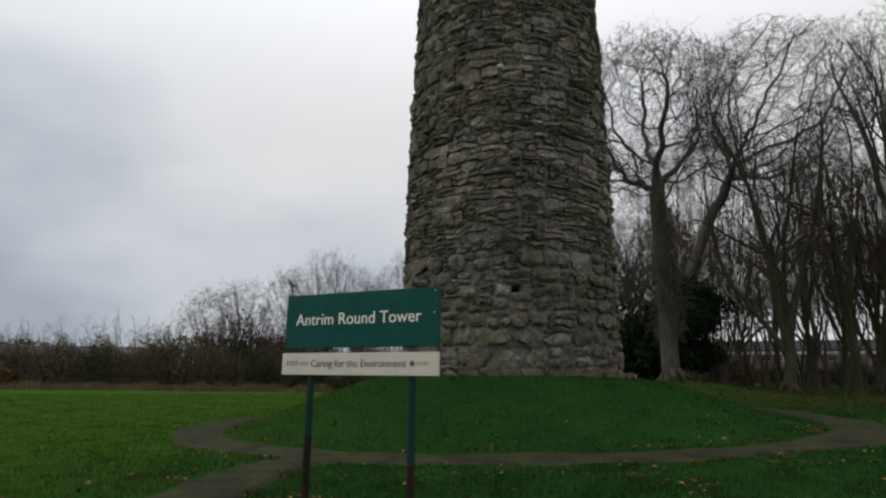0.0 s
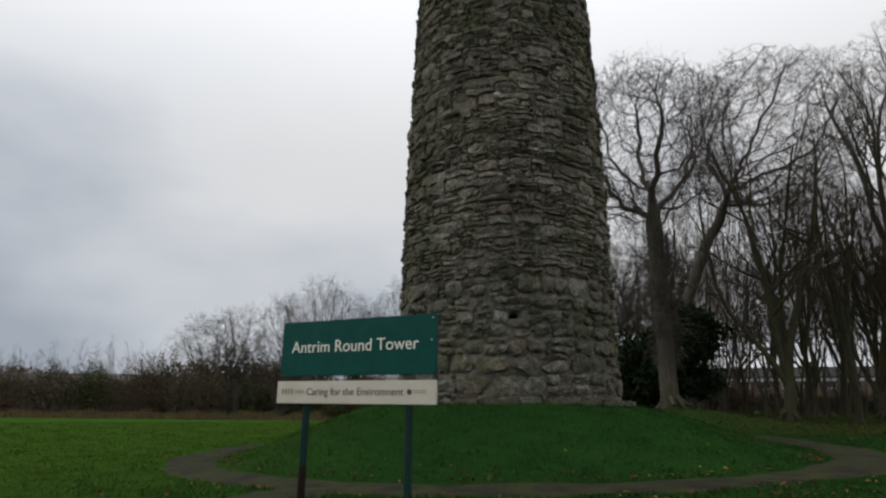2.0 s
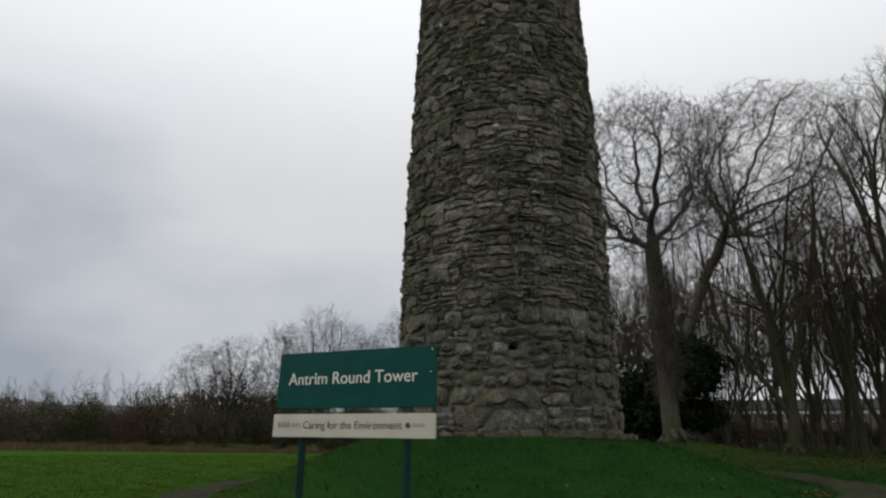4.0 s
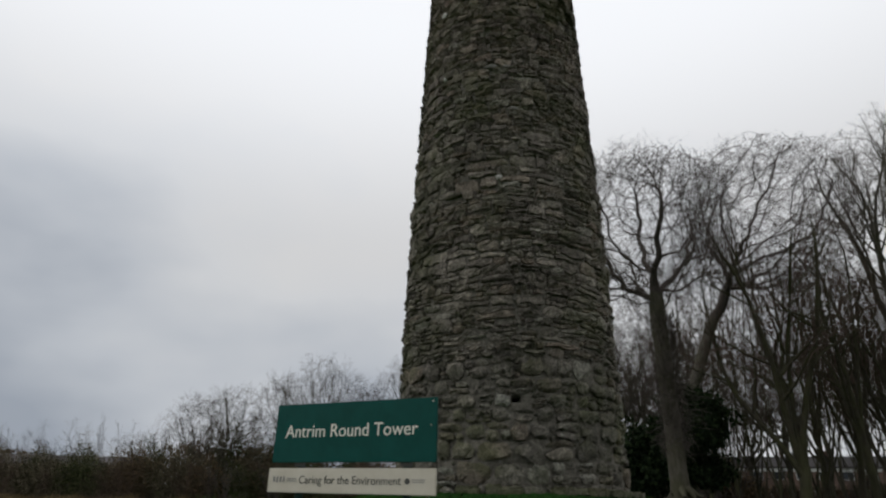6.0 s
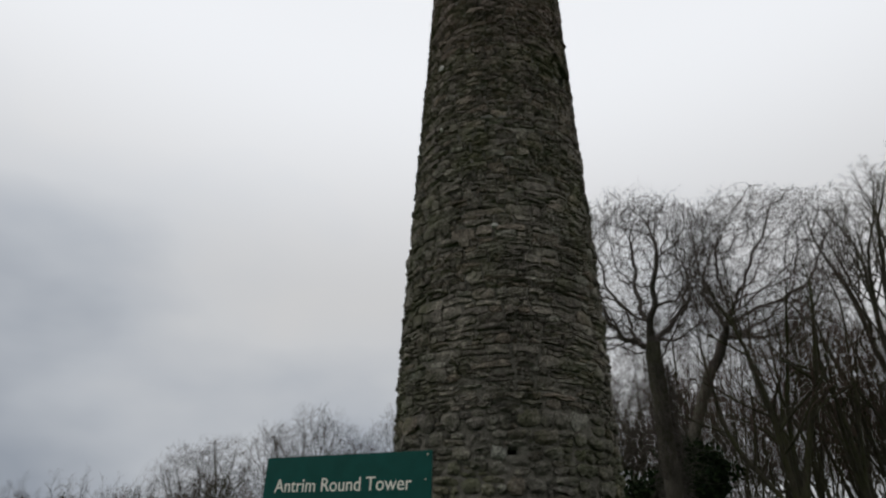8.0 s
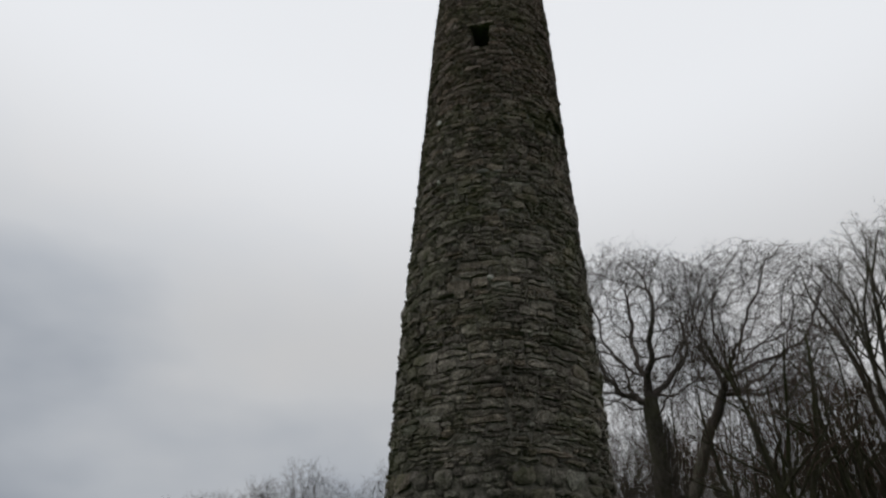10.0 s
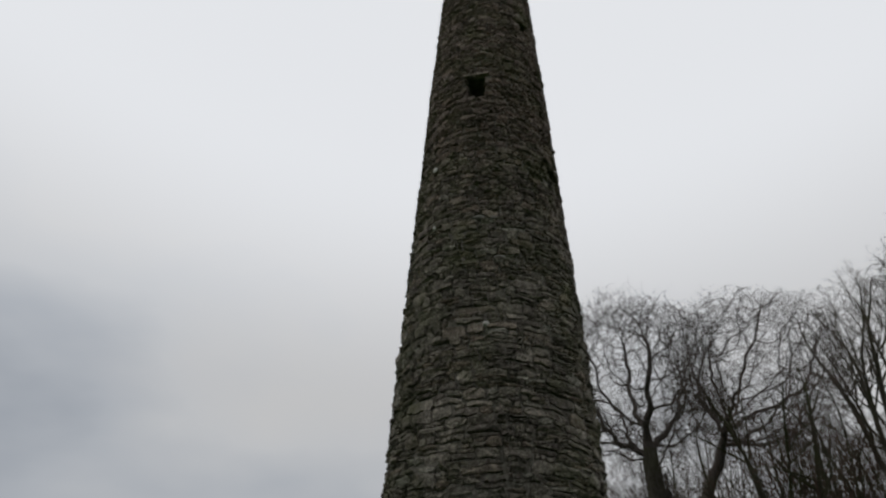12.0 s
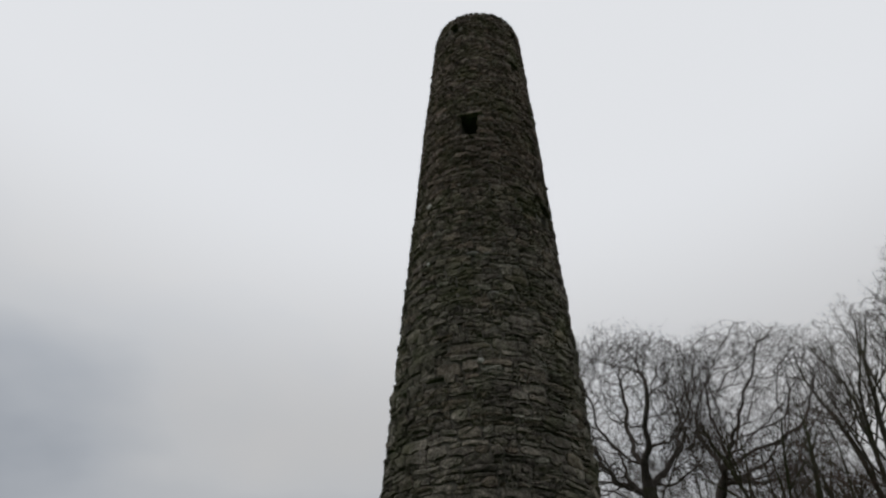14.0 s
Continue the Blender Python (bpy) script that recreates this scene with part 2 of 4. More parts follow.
LETTER_DARK = paint_material("letter_dark", (0.045, 0.045, 0.04), (0.07, 0.07, 0.06), 0.5)
POST_GREEN = paint_material("post_green", (0.008, 0.028, 0.023), (0.014, 0.038, 0.031), 0.6, 0.1)
RUST = paint_material("rusted_steel", (0.014, 0.010, 0.008), (0.034, 0.021, 0.014), 0.9, 0.1)


# ---- mesh helpers ----
rng = np.random.default_rng(7)


def mesh_from(name, verts, faces, material=None, smooth=False):
    me = bpy.data.meshes.new(name)
    verts, faces = np.asarray(verts, dtype=np.float32), np.asarray(faces, dtype=np.int32)
    n, k = faces.shape
    me.vertices.add(len(verts))
    me.vertices.foreach_set("co", verts.ravel())
    me.loops.add(n * k)
    me.loops.foreach_set("vertex_index", faces.ravel())
    me.polygons.add(n)
    me.polygons.foreach_set("loop_start", np.arange(0, n * k, k, dtype=np.int32))
    me.polygons.foreach_set("use_smooth", np.full(n, smooth, dtype=bool))
    me.update(calc_edges=True)
    if material:
        me.materials.append(material)
    return me


def under(name, me, parent, label=""):
    """Links a mesh as one part of a thing."""
    ob = new(name, me)
    ob.parent = parent
    return tagged(ob, label)


def part(name, bm, material, parent, label=""):
    me = bpy.data.meshes.new(name)
    bm.to_mesh(me)
    bm.free()
    me.materials.append(material)
    return under(name, me, parent, label)


def box(bm, size, at=(0, 0, 0), bevel=0.0, turn=None):
    m = Matrix.Translation(at) @ (turn or Matrix()) @ Matrix.Diagonal((*size, 1))
    made = bmesh.ops.create_cube(bm, size=1, matrix=m)
    if bevel:
        edges = list({e for v in made["verts"] for e in v.link_edges})
        bmesh.ops.bevel(bm, geom=edges, offset=bevel, segments=2, affect="EDGES")
    return bm


def rod(bm, a, b, r1, r2=None, sides=16):
    a, b = Vector(a), Vector(b)
    m = Matrix.Translation((a + b) / 2) @ (b - a).to_track_quat("Z", "Y").to_matrix().to_4x4()
    bmesh.ops.create_cone(bm, cap_ends=True, segments=sides, radius1=r1, radius2=r1 if r2 is None else r2, depth=(b - a).length, matrix=m)
    return bm


def smoothstep(a, b, x):
    t = np.clip((np.asarray(x, dtype=float) - a) / (b - a), 0, 1)
    return t * t * (3 - 2 * t)


# ---- lie of the land ----
TOWER = np.array([1.676, 15.107])
BASE_Z, MOUND_R, TOWER_R = 1.52, 6.5, 2.66
TREE_1 = np.array([9.25, 24.6])


def land(x, y):
    x, y = np.asarray(x, dtype=float), np.asarray(y, dtype=float)
    level = 0.42 + 0.026 * np.clip(x, -8, 11) + 0.014 * np.clip(y - 14, 0, 22) * smoothstep(0, 9, x)
    z = level * smoothstep(0.5, 8.0, np.hypot(x, y))
    r = np.hypot(x - TOWER[0], y - TOWER[1])
    t = np.clip((MOUND_R - r) / (MOUND_R - TOWER_R - 0.25), 0, 1)
    rise = 0.62 * t + 0.38 * t * t * (3 - 2 * t)
    z = z + (BASE_Z - 0.02 - z) * np.where(t < 1, rise, 1.0)
    z = z + 0.62 * np.exp(-(((x - TREE_1[0]) / 3.4) ** 2 + ((y - TREE_1[1]) / 3.0) ** 2))
    z = z + 0.022 * np.sin(x * 1.3 + 0.7 * y) * np.sin(0.9 * y - 0.4 * x) + 0.012 * np.sin(3.1 * x + 1.1) * np.sin(2.7 * y)
    return z


def spread(points):
    """Grid lines that crowd where steps are small."""
    out = [points[0][0]]
    for (a, _), (b, step) in zip(points, points[1:]):
        n = max(1, round(abs(b - a) / step))
        out += [a + (b - a) * (i + 1) / n for i in range(n)]
    return np.array(out)


gx = spread([(-900, 0), (-300, 60), (-90, 14), (-30, 2.5), (-12, 0.6), (14, 0.2), (30, 1.0), (90, 10), (300, 60), (900, 120)])
gy = spread([(-300, 0), (-60, 30), (-8, 4), (3, 0.6), (26, 0.2), (40, 1.0), (90, 5), (300, 40), (1500, 200)])
X, Y = np.meshgrid(gx, gy)
V = np.stack([X, Y, land(X, Y)], -1).reshape(-1, 3)
ij = np.arange(len(V)).reshape(X.shape)
F = np.stack([ij[:-1, :-1], ij[:-1, 1:], ij[1:, 1:], ij[1:, :-1]], -1).reshape(-1, 4)
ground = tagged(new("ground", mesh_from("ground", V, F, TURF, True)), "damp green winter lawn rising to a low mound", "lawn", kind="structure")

# paths: a ring round the mound, one branch towards the field gate, one to the wood
PATH_IN, PATH_OUT = 6.52, 7.62


def ribbon(name, left, right, label):
    """A path between two edges, a finger thick, with turf-ragged sides."""
    n, k = len(left), 9
    u = np.linspace(0, 1, k)[None, :, None]
    P = left[:, None, :] * (1 - u) + right[:, None, :] * u
    Z = land(P[..., 0], P[..., 1]) + 0.022 - 0.05 * (np.abs(u[..., 0] * 2 - 1) ** 8)
    Vp = np.concatenate([P, Z[..., None]], -1).reshape(-1, 3)
    q = np.arange(n * k).reshape(n, k)
    Fp = np.stack([q[:-1, :-1], q[1:, :-1], q[1:, 1:], q[:-1, 1:]], -1).reshape(-1, 4)
    me = mesh_from(name, Vp, Fp, TARMAC, True)
    return tagged(new(name, me), label, "path", kind="structure")


def ragged(n, amp):
    s = np.linspace(0, 40, n)
    return amp * (np.sin(s * 2.3) + 0.7 * np.sin(s * 5.1 + 1) + 0.5 * np.sin(s * 11.7 + 2))


th = np.linspace(0, 2 * np.pi, 320)
ring = lambda r, ph: np.stack([TOWER[0] + (r + np.roll(ragged(320, 0.035), ph)) * np.sin(th), TOWER[1] - (r + np.roll(ragged(320, 0.035), ph)) * np.cos(th)], -1)
ribbon("path_ring", ring(PATH_IN, 0), ring(PATH_OUT, 90), "narrow dark tarmac path circling the mound, mossy at the edges")


def branch_path(name, pts, w0, w1, label):
    pts = np.array(pts, dtype=float)
    s = np.linspace(0, len(pts) - 1, 60)
    C = np.stack([np.interp(s, range(len(pts)), pts[:, i]) for i in (0, 1)], -1)
    for _ in range(30):
        C[1:-1] = (C[:-2] + 2 * C[1:-1] + C[2:]) / 4
    T = np.gradient(C, axis=0)
    T /= np.linalg.norm(T, axis=1)[:, None]
    N = np.stack([-T[:, 1], T[:, 0]], -1)
    w = np.linspace(w0, w1, 60)[:, None] / 2
    return ribbon(name, C + N * (w + ragged(60, 0.03)[:, None]), C - N * (w + ragged(60, 0.03)[::-1, None]), label)


branch_path("path_branch", [(-1.2, 8.85), (-1.95, 8.2), (-2.2, 7.2), (-2.32, 6.1), (-2.6, 4.5), (-3.4, 1.5), (-5.0, -3.0), (-9.0, -12.0)], 1.15, 0.85, "tarmac path branching off towards the lawn edge")
branch_path("path_wood", [(6.1, 9.55), (7.2, 9.75), (9.5, 10.0), (14, 10.2), (30, 11)], 1.1, 3.4, "tarmac path leading off towards the bare wood")


# ---- the round tower ----
PROFILE_Z = [1.2, 5.3, 8.4, 12.2, 16.5, 19.0, 20.6, 20.8, 22.4, 25.4]
PROFILE_R = [2.64, 2.61, 2.53, 2.37, 2.20, 2.12, 2.06, 2.02, 1.96, 1.83]
TOP_Z = 25.35
radius_at = lambda z: np.interp(z, PROFILE_Z, PROFILE_R)
# openings: angle in degrees (0 towards the camera, plus to the right), sill, width, height
OPENINGS = [(-15.7, 17.08, 0.60, 1.10), (53.0, 13.65, 0.50, 0.88), (-36.0, 24.10, 0.30, 0.62), (46.0, 24.10, 0.30, 0.62), (40.5, 21.45, 0.28, 0.60)]

PALE_STONES = [(-9.1, 8.49, 0.17, 0.13), (-51.8, 14.35, 0.20, 0.26), (-13.2, 11.86, 0.34, 0.13), (-3.6, 11.82, 0.26, 0.12), (-0.0, 10.48, 0.26, 0.13), (-46.5, 11.94, 0.14, 0.14)]
HOLE = (-3.1, 3.30)

tower = tagged(new("round_tower"), "tall tapering round tower of rough grey rubble stone", "tower")
tower.location = (*TOWER, 0)


def lathe(profile, n=96):
    a = np.linspace(0, 2 * np.pi, n, endpoint=False)
    Vl = np.stack([np.stack([r * np.sin(a), -r * np.cos(a), np.full(n, z)], -1) for r, z in profile])
    k = len(profile)
    q = np.arange(k * n).reshape(k, n)
    q2 = np.roll(q, -1, axis=1)
    nxt = np.roll(q, -1, axis=0)
    nxt2 = np.roll(q2, -1, axis=0)
    return Vl.reshape(-1, 3), np.stack([q, q2, nxt2, nxt], -1).reshape(-1, 4)


def tower_core():
    outer = [(float(radius_at(z)) - 0.125, z) for z in np.linspace(1.2, TOP_Z - 0.06, 24)]
    inner = [(float(radius_at(z)) - 0.95, z) for z in np.linspace(TOP_Z - 0.06, 1.2, 6)]
    core = new("core", mesh_from("core", *lathe(outer + inner), MORTAR))
    for deg, sill, w, h in OPENINGS + [(HOLE[0], HOLE[1] - 0.05, 0.16, 0.10)]:
        bm = box(bmesh.new(), (w, 1.3 if sill < 5 else 2.6, h), (0, 0, 0))
        cut_me = bpy.data.meshes.new("cut")
        bm.to_mesh(cut_me)
        bm.free()
        cut = new("cut", cut_me)
        cut.matrix_world = pose(0, 0, sill + h / 2, 0, 0, deg) @ pose(0, -2.0, 0)
        mod = core.modifiers.new("opening", "BOOLEAN")
        mod.operation, mod.object, mod.solver = "DIFFERENCE", cut, "EXACT"
    bpy.context.view_layer.update()
    me = bpy.data.meshes.new_from_object(core.evaluated_get(bpy.context.evaluated_depsgraph_get()))
    for ob in [o for o in scene.objects if o.name.startswith("cut") or o == core]:
        bpy.data.objects.remove(ob)
    me.name = "core"
    under("core", me, tower, "recessed dark lime mortar")


tower_core()


def stone_grid():
    """All stones of the shaft: for each one its course, its angles, its share of the course's height and its depth.
    A course is built of single blocks, of stacked flat stones and of narrow columns of pinnings."""
    stones = []
    z, k = BASE_Z - 0.16, 0
    rnd = random.Random(11)
    while z < TOP_Z - 0.1:
        low, high = z < 4.0, z > 12.5
        H = rnd.uniform(0.25, 0.44) if low else rnd.uniform(0.17, 0.33) if z < 9 else rnd.uniform(0.15, 0.27) if not high else rnd.uniform(0.13, 0.21)
        H = min(H, TOP_Z - z)
        r = float(radius_at(z))
        a = rnd.uniform(0, 0.3)
        end = a + 2 * math.pi
        while a < end - 0.02:
            pick = rnd.random()
            if low:
                layers, w = (1, H * rnd.uniform(0.9, 2.1)) if pick < 0.50 else (2, H * rnd.uniform(0.9, 1.9)) if pick < 0.80 else (3, rnd.uniform(0.10, 0.2)) if pick < 0.92 else (3, H * rnd.uniform(0.8, 1.4))
            else:
                layers, w = (1, H * rnd.uniform(1.2, 3.2)) if pick < 0.30 else (2, H * rnd.uniform(1.6, 4.0)) if pick < 0.76 else (3 if H > 0.2 else 2, H * rnd.uniform(1.8, 3.6)) if pick < 0.90 else (2, rnd.uniform(0.08, 0.17))
            da = min(w / r, end - a)
            if end - a - da < 0.10 / r:
                da = end - a
            lean0, lean1 = rnd.gauss(0, 0.016), rnd.gauss(0, 0.016)
            heights = [rnd.uniform(0.55, 1.45) for _ in range(layers)]
            tall = layers == 1 and H < 0.26 and rnd.random() < 0.10
            v = 0.0
            for share in heights:
                v1 = min(1.0, v + share / sum(heights)) + (rnd.uniform(0.2, 0.45) if tall else 0)
                halves = [(0.0, 1.0)]
                if layers > 1 and da * r > 0.28 and rnd.random() < (0.6 if da * r > 0.5 else 0.4):
                    c = rnd.uniform(0.25, 0.75)
                    halves = [(0.0, c), (c, 1.0)]
                for u0, u1 in halves:
                    proud = (0.35 if z > 20 else 0.55 if z > 12 else 0.85 if z > 5 else 1.0) * (tall * 0.025 + rnd.gauss(0.0, 0.019) + (rnd.uniform(0.015, 0.045) if rnd.random() < 0.17 else 0) - (rnd.uniform(0.02, 0.06) if rnd.random() < 0.10 else 0))
                    stones.append((k, z, H, a + da * u0, a + da * u1, lean0 if u0 == 0 else 0, lean1 if u1 == 1 else 0, v, v1, proud, rnd.random()))
                v = min(v1, 1.0)
            a += da
        z += H
        k += 1
    return np.array(stones), k


STONES, COURSES = stone_grid()
wave_a = rng.uniform(0, 6.28, (COURSES + 2, 5))
wave_n = np.concatenate([rng.integers(2, 6, (1, 2)) + np.zeros((COURSES + 2, 2), dtype=int), rng.integers(9, 34, (COURSES + 2, 3))], 1)


def course_line(k, a):
    """How far the joint under course k strays from level."""
    k = k.astype(int)
    slow = sum(np.sin(wave_n[0, i] * a + wave_a[0, i] + 0.16 * k[:, None, None]) for i in range(2)) * 0.022
    return slow + sum(np.sin(wave_n[k, i][:, None, None] * a + wave_a[k, i][:, None, None]) for i in range(2, 5)) * 0.0105


NU, NV = 8, 6


def stone_vertices(S):
    """A net over each stone: sunk edges, a broken shoulder, an uneven face."""
    U = np.array([-1, -0.93, -0.62, -0.2, 0.22, 0.62, 0.93, 1])[None, None, :]
    W = np.array([-1, -0.88, -0.35, 0.3, 0.86, 1])[None, :, None]
    k, z0, h, a0, a1, l0, l1, v0, v1, proud, seed = [S[:, i] for i in range(11)]
    e = lambda q: q[:, None, None]
    r = radius_at(z0 + h / 2)
    n = len(S)
    g = np.random.default_rng(3)
    gap = e(g.uniform(0.003, 0.016, n) / r)
    soft = e(g.uniform(0.04, 0.24, n) + 0.18 * (z0 < 4.0))
    corner = 1 - soft * (np.abs(U) ** 4) * (np.abs(W) ** 4)
    # each corner is nibbled by its own amount
    for su, sw in ((-1, -1), (-1, 1), (1, -1), (1, 1)):
        corner = corner - e(g.uniform(0, 0.2, n) * (g.random(n) < 0.4)) * np.clip(U * su, 0, 1) ** 2 * np.clip(W * sw, 0, 1) ** 2
    uu, ww = U * corner, W * corner
    thin = np.where(e(z0) < 5, 1.0, 0.6)
    # flat stones run out thin towards one end
    ww = ww * (1 - thin * e(g.uniform(0, 0.42, n)) * np.clip(-U, 0, 1) ** 2 - thin * e(g.uniform(0, 0.42, n)) * np.clip(U, 0, 1) ** 2)
    ww = ww + e(g.normal(0, 0.05, n)) * U
    uu = uu + g.normal(0, 0.020, (n, NV, NU)) * (np.abs(U) < 1)
    t = (ww + 1) / 2
    A = e(a0) + gap + e(l0) * t + (uu + 1) / 2 * (e(a1 - a0) - 2 * gap + e(l1 - l0) * t)
    lo = e(z0) + course_line(k, A)
    hi = e(z0 + h) + course_line(k + 1, A)
    tv = e(v0) + (e(v1) - e(v0)) * t
    slack = e(g.uniform(0.002, 0.016, n) + 0.02 * (g.random(n) < 0.12))
    Z = lo + (hi - lo) * tv + slack * (1 - t) - 0.004 * t
    ragged_edge = g.normal(0, 1, (n, NV, NU))
    Z = Z + ragged_edge * 0.075 * e(h * (v1 - v0)) * (0.5 + 0.5 * (np.abs(W) < 1))
    edge = np.maximum(np.abs(U) >= 1, np.abs(W) >= 1)
    big = np.minimum(e(h * (v1 - v0)), 0.3)
    dome = big * e(g.uniform(0.01, 0.15, n) + 0.12 * (z0 < 4.0)) * (1 - np.abs(U) ** 4) * (1 - np.abs(W) ** 4)
    tilt = e(g.normal(0, 0.016, n) * (1 - 0.6 * np.clip((z0 - 8) / 10, 0, 1))) * U + e(g.normal(0.008, 0.015, n) + 0.009 * np.clip((z0 - 4) / 5, 0, 1)) * W
    calm = e(1 - 0.5 * np.clip((z0 - 8) / 10, 0, 1))
    rough = calm * g.normal(0, 0.010, (n, NV, NU)) + e(g.normal(0, 0.014, n)) * np.sin(3.1 * U + 6.28 * e(seed)) * np.cos(2.3 * W + 9 * e(seed))
    depth = np.where(edge, -0.11, e(proud) + dome + tilt + rough)
    Rr = radius_at(Z) + depth
    return np.stack([Rr * np.sin(A), -Rr * np.cos(A), Z], -1)


q = np.arange(NU * NV).reshape(NV, NU)
STONE_FACES = np.stack([q[:-1, :-1], q[:-1, 1:], q[1:, 1:], q[1:, :-1]], -1).reshape(-1, 4)
mid_a = (STONES[:, 3] + STONES[:, 4]) / 2
mid_z = STONES[:, 1] + STONES[:, 2] * (STONES[:, 7] + STONES[:, 8]) / 2
off = (mid_a + math.pi) % (2 * math.pi) - math.pi
keep = np.ones(len(STONES), dtype=bool)
for deg, sill, w, h in OPENINGS:
    half = (STONES[:, 4] - STONES[:, 3]) / 2
    arc = np.abs((off - radians(deg) + math.pi) % (2 * math.pi) - math.pi)
    keep &= ~((arc * radius_at(mid_z) < w / 2 + half * radius_at(mid_z) * 0.55) & (mid_z > sill - 0.03) & (mid_z < sill + h + 0.03))
keep &= ~((np.abs(off - radians(HOLE[0])) < 0.055) & (np.abs(mid_z - HOLE[1]) < 0.09))  # one stone has fallen out
STONES, off, mid_z = STONES[keep], off[keep], mid_z[keep]
SV = stone_vertices(STONES)
near = np.where((np.abs(off) < 1.3) & (mid_z < 5.5))[0]
near = near[np.argsort(mid_z[near])][:300]
rest = np.setdiff1d(np.arange(len(STONES)), near)
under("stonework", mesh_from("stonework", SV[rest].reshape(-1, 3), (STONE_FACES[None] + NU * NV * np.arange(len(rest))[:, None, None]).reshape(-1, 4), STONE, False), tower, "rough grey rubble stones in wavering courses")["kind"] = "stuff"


def lattice(g, rows, cols, nz, na):
    """Smooth random relief over a net of nz by na points."""
    L = g.normal(0, 1, (rows + 2, cols + 2))
    y, x = np.linspace(0, rows, nz)[:, None], np.linspace(0, cols, na)[None]
    i, j = y.astype(int), x.astype(int)
    fy, fx = (y - i) ** 2 * (3 - 2 * (y - i)), (x - j) ** 2 * (3 - 2 * (x - j))
    return (L[i, j] * (1 - fx) + L[i, j + 1] * fx) * (1 - fy) + (L[i + 1, j] * (1 - fx) + L[i + 1, j + 1] * fx) * fy


def mortar_bed():
    """Lumpy mortar pressed between the stones, washed out in places."""
    nz, na = 500, 250
    g = np.random.default_rng(19)
    zz = np.linspace(BASE_Z - 0.1, TOP_Z - 0.04, nz)[:, None] + np.zeros((1, na))
    aa = np.linspace(radians(-118), radians(118), na)[None] + np.zeros((nz, 1))
    relief = 0.011 * lattice(g, 330, 140, nz, na) + 0.012 * lattice(g, 130, 46, nz, na)
    washed = np.clip(lattice(g, 150, 34, nz, na) - 0.75, 0, 1.2) * 0.06
    fill = np.interp(zz, [1.2, 4.0, 7.0, 14.0], [0.034, 0.042, 0.064, 0.060])
    rr = radius_at(zz) - np.clip(fill + relief * 0.9 + washed, -0.004, 0.11)
    Vm = np.stack([rr * np.sin(aa), -rr * np.cos(aa), zz], -1)
    ii = np.arange(nz * na).reshape(nz, na)
    Fm = np.stack([ii[:-1, :-1], ii[:-1, 1:], ii[1:, 1:], ii[1:, :-1]], -1).reshape(-1, 4)
    ca, cz = (aa[:-1, :-1] + aa[1:, 1:]).ravel() / 2, (zz[:-1, :-1] + zz[1:, 1:]).ravel() / 2
    solid = np.ones(len(Fm), dtype=bool)
    for deg, sill, w, h in OPENINGS:
        solid &= ~((np.abs(ca - radians(deg)) * radius_at(cz) < w / 2 + 0.04) & (cz > sill - 0.03) & (cz < sill + h + 0.03))
    solid &= ~((np.abs(ca - radians(HOLE[0])) < 0.04) & (np.abs(cz - HOLE[1]) < 0.06))
    under("mortar", mesh_from("mortar", Vm.reshape(-1, 3), Fm[solid], MORTAR, True), tower, "rough grey lime mortar between the stones")["kind"] = "stuff"


mortar_bed()


def opening_frames():
    for deg, sill, w, h in OPENINGS:
        r = float(radius_at(sill + h))
        for nm, size, at in (("lintel", (w + (0.30 if abs(deg) < 30 else 0.08), 0.40, 0.11), (0, -r + 0.14, sill + h + 0.055)), ("sill", (w + 0.06, 0.36, 0.10), (0, -float(radius_at(sill)) + 0.18, sill - 0.05)),
                             ("jamb", (0.12, 0.30, h), (-w / 2 - 0.06, -r + 0.22, sill + h / 2)), ("jamb", (0.12, 0.30, h), (w / 2 + 0.06, -r + 0.22, sill + h / 2))):
            bm = box(bmesh.new(), size, at, 0.025)
            for v in bm.verts:
                v.co += Vector([random.uniform(-0.012, 0.012) for _ in range(3)])
            bm.transform(pose(0, 0, 0, 0, 0, deg))
            part(nm, bm, STONE, tower)


opening_frames()
# a broad slab leans out over the doorway in the tower's flank
bm = box(bmesh.new(), (0.95, 0.42, 0.10), (0, 0, 0), 0.025)
bm.transform(pose(0, 0, 0, 0, 0, 53.0) @ pose(-0.06, -float(radius_at(14.6)) + 0.14, 14.62, 0, 24, 0))
part("lintel", bm, STONE, tower, "slanting slab over the opening")
# low stone cap, set back behind the rim
cap_v, cap_f = lathe([(1.72, TOP_Z - 0.08), (1.2, TOP_Z + 0.45), (0.6, TOP_Z + 0.9), (0.05, TOP_Z + 1.2), (0.02, TOP_Z - 0.1)], 40)
under("cap", mesh_from("cap", cap_v, cap_f, STONE, True), tower, "low stone cap")


# ---- bare trees ----
def unit(v):
    return v / np.maximum(np.linalg.norm(v, axis=-1, keepdims=True), 1e-9)


def grow(g, start, way, length, r0, r1, steps, wander, lift):
    """Grows many branches at once. Gives their points and radii."""
    n = len(start)
    P, d = [start], unit(way)
    for i in range(steps):
        d = unit(d + g.normal(0, wander, (n, 3)) + np.array([0, 0, lift]))
        P.append(P[-1] + d * (length / steps)[:, None])
    s = np.linspace(0, 1, steps + 1)[None]
    return np.stack(P, 1), r0[:, None] * (1 - s) + r1[:, None] * s


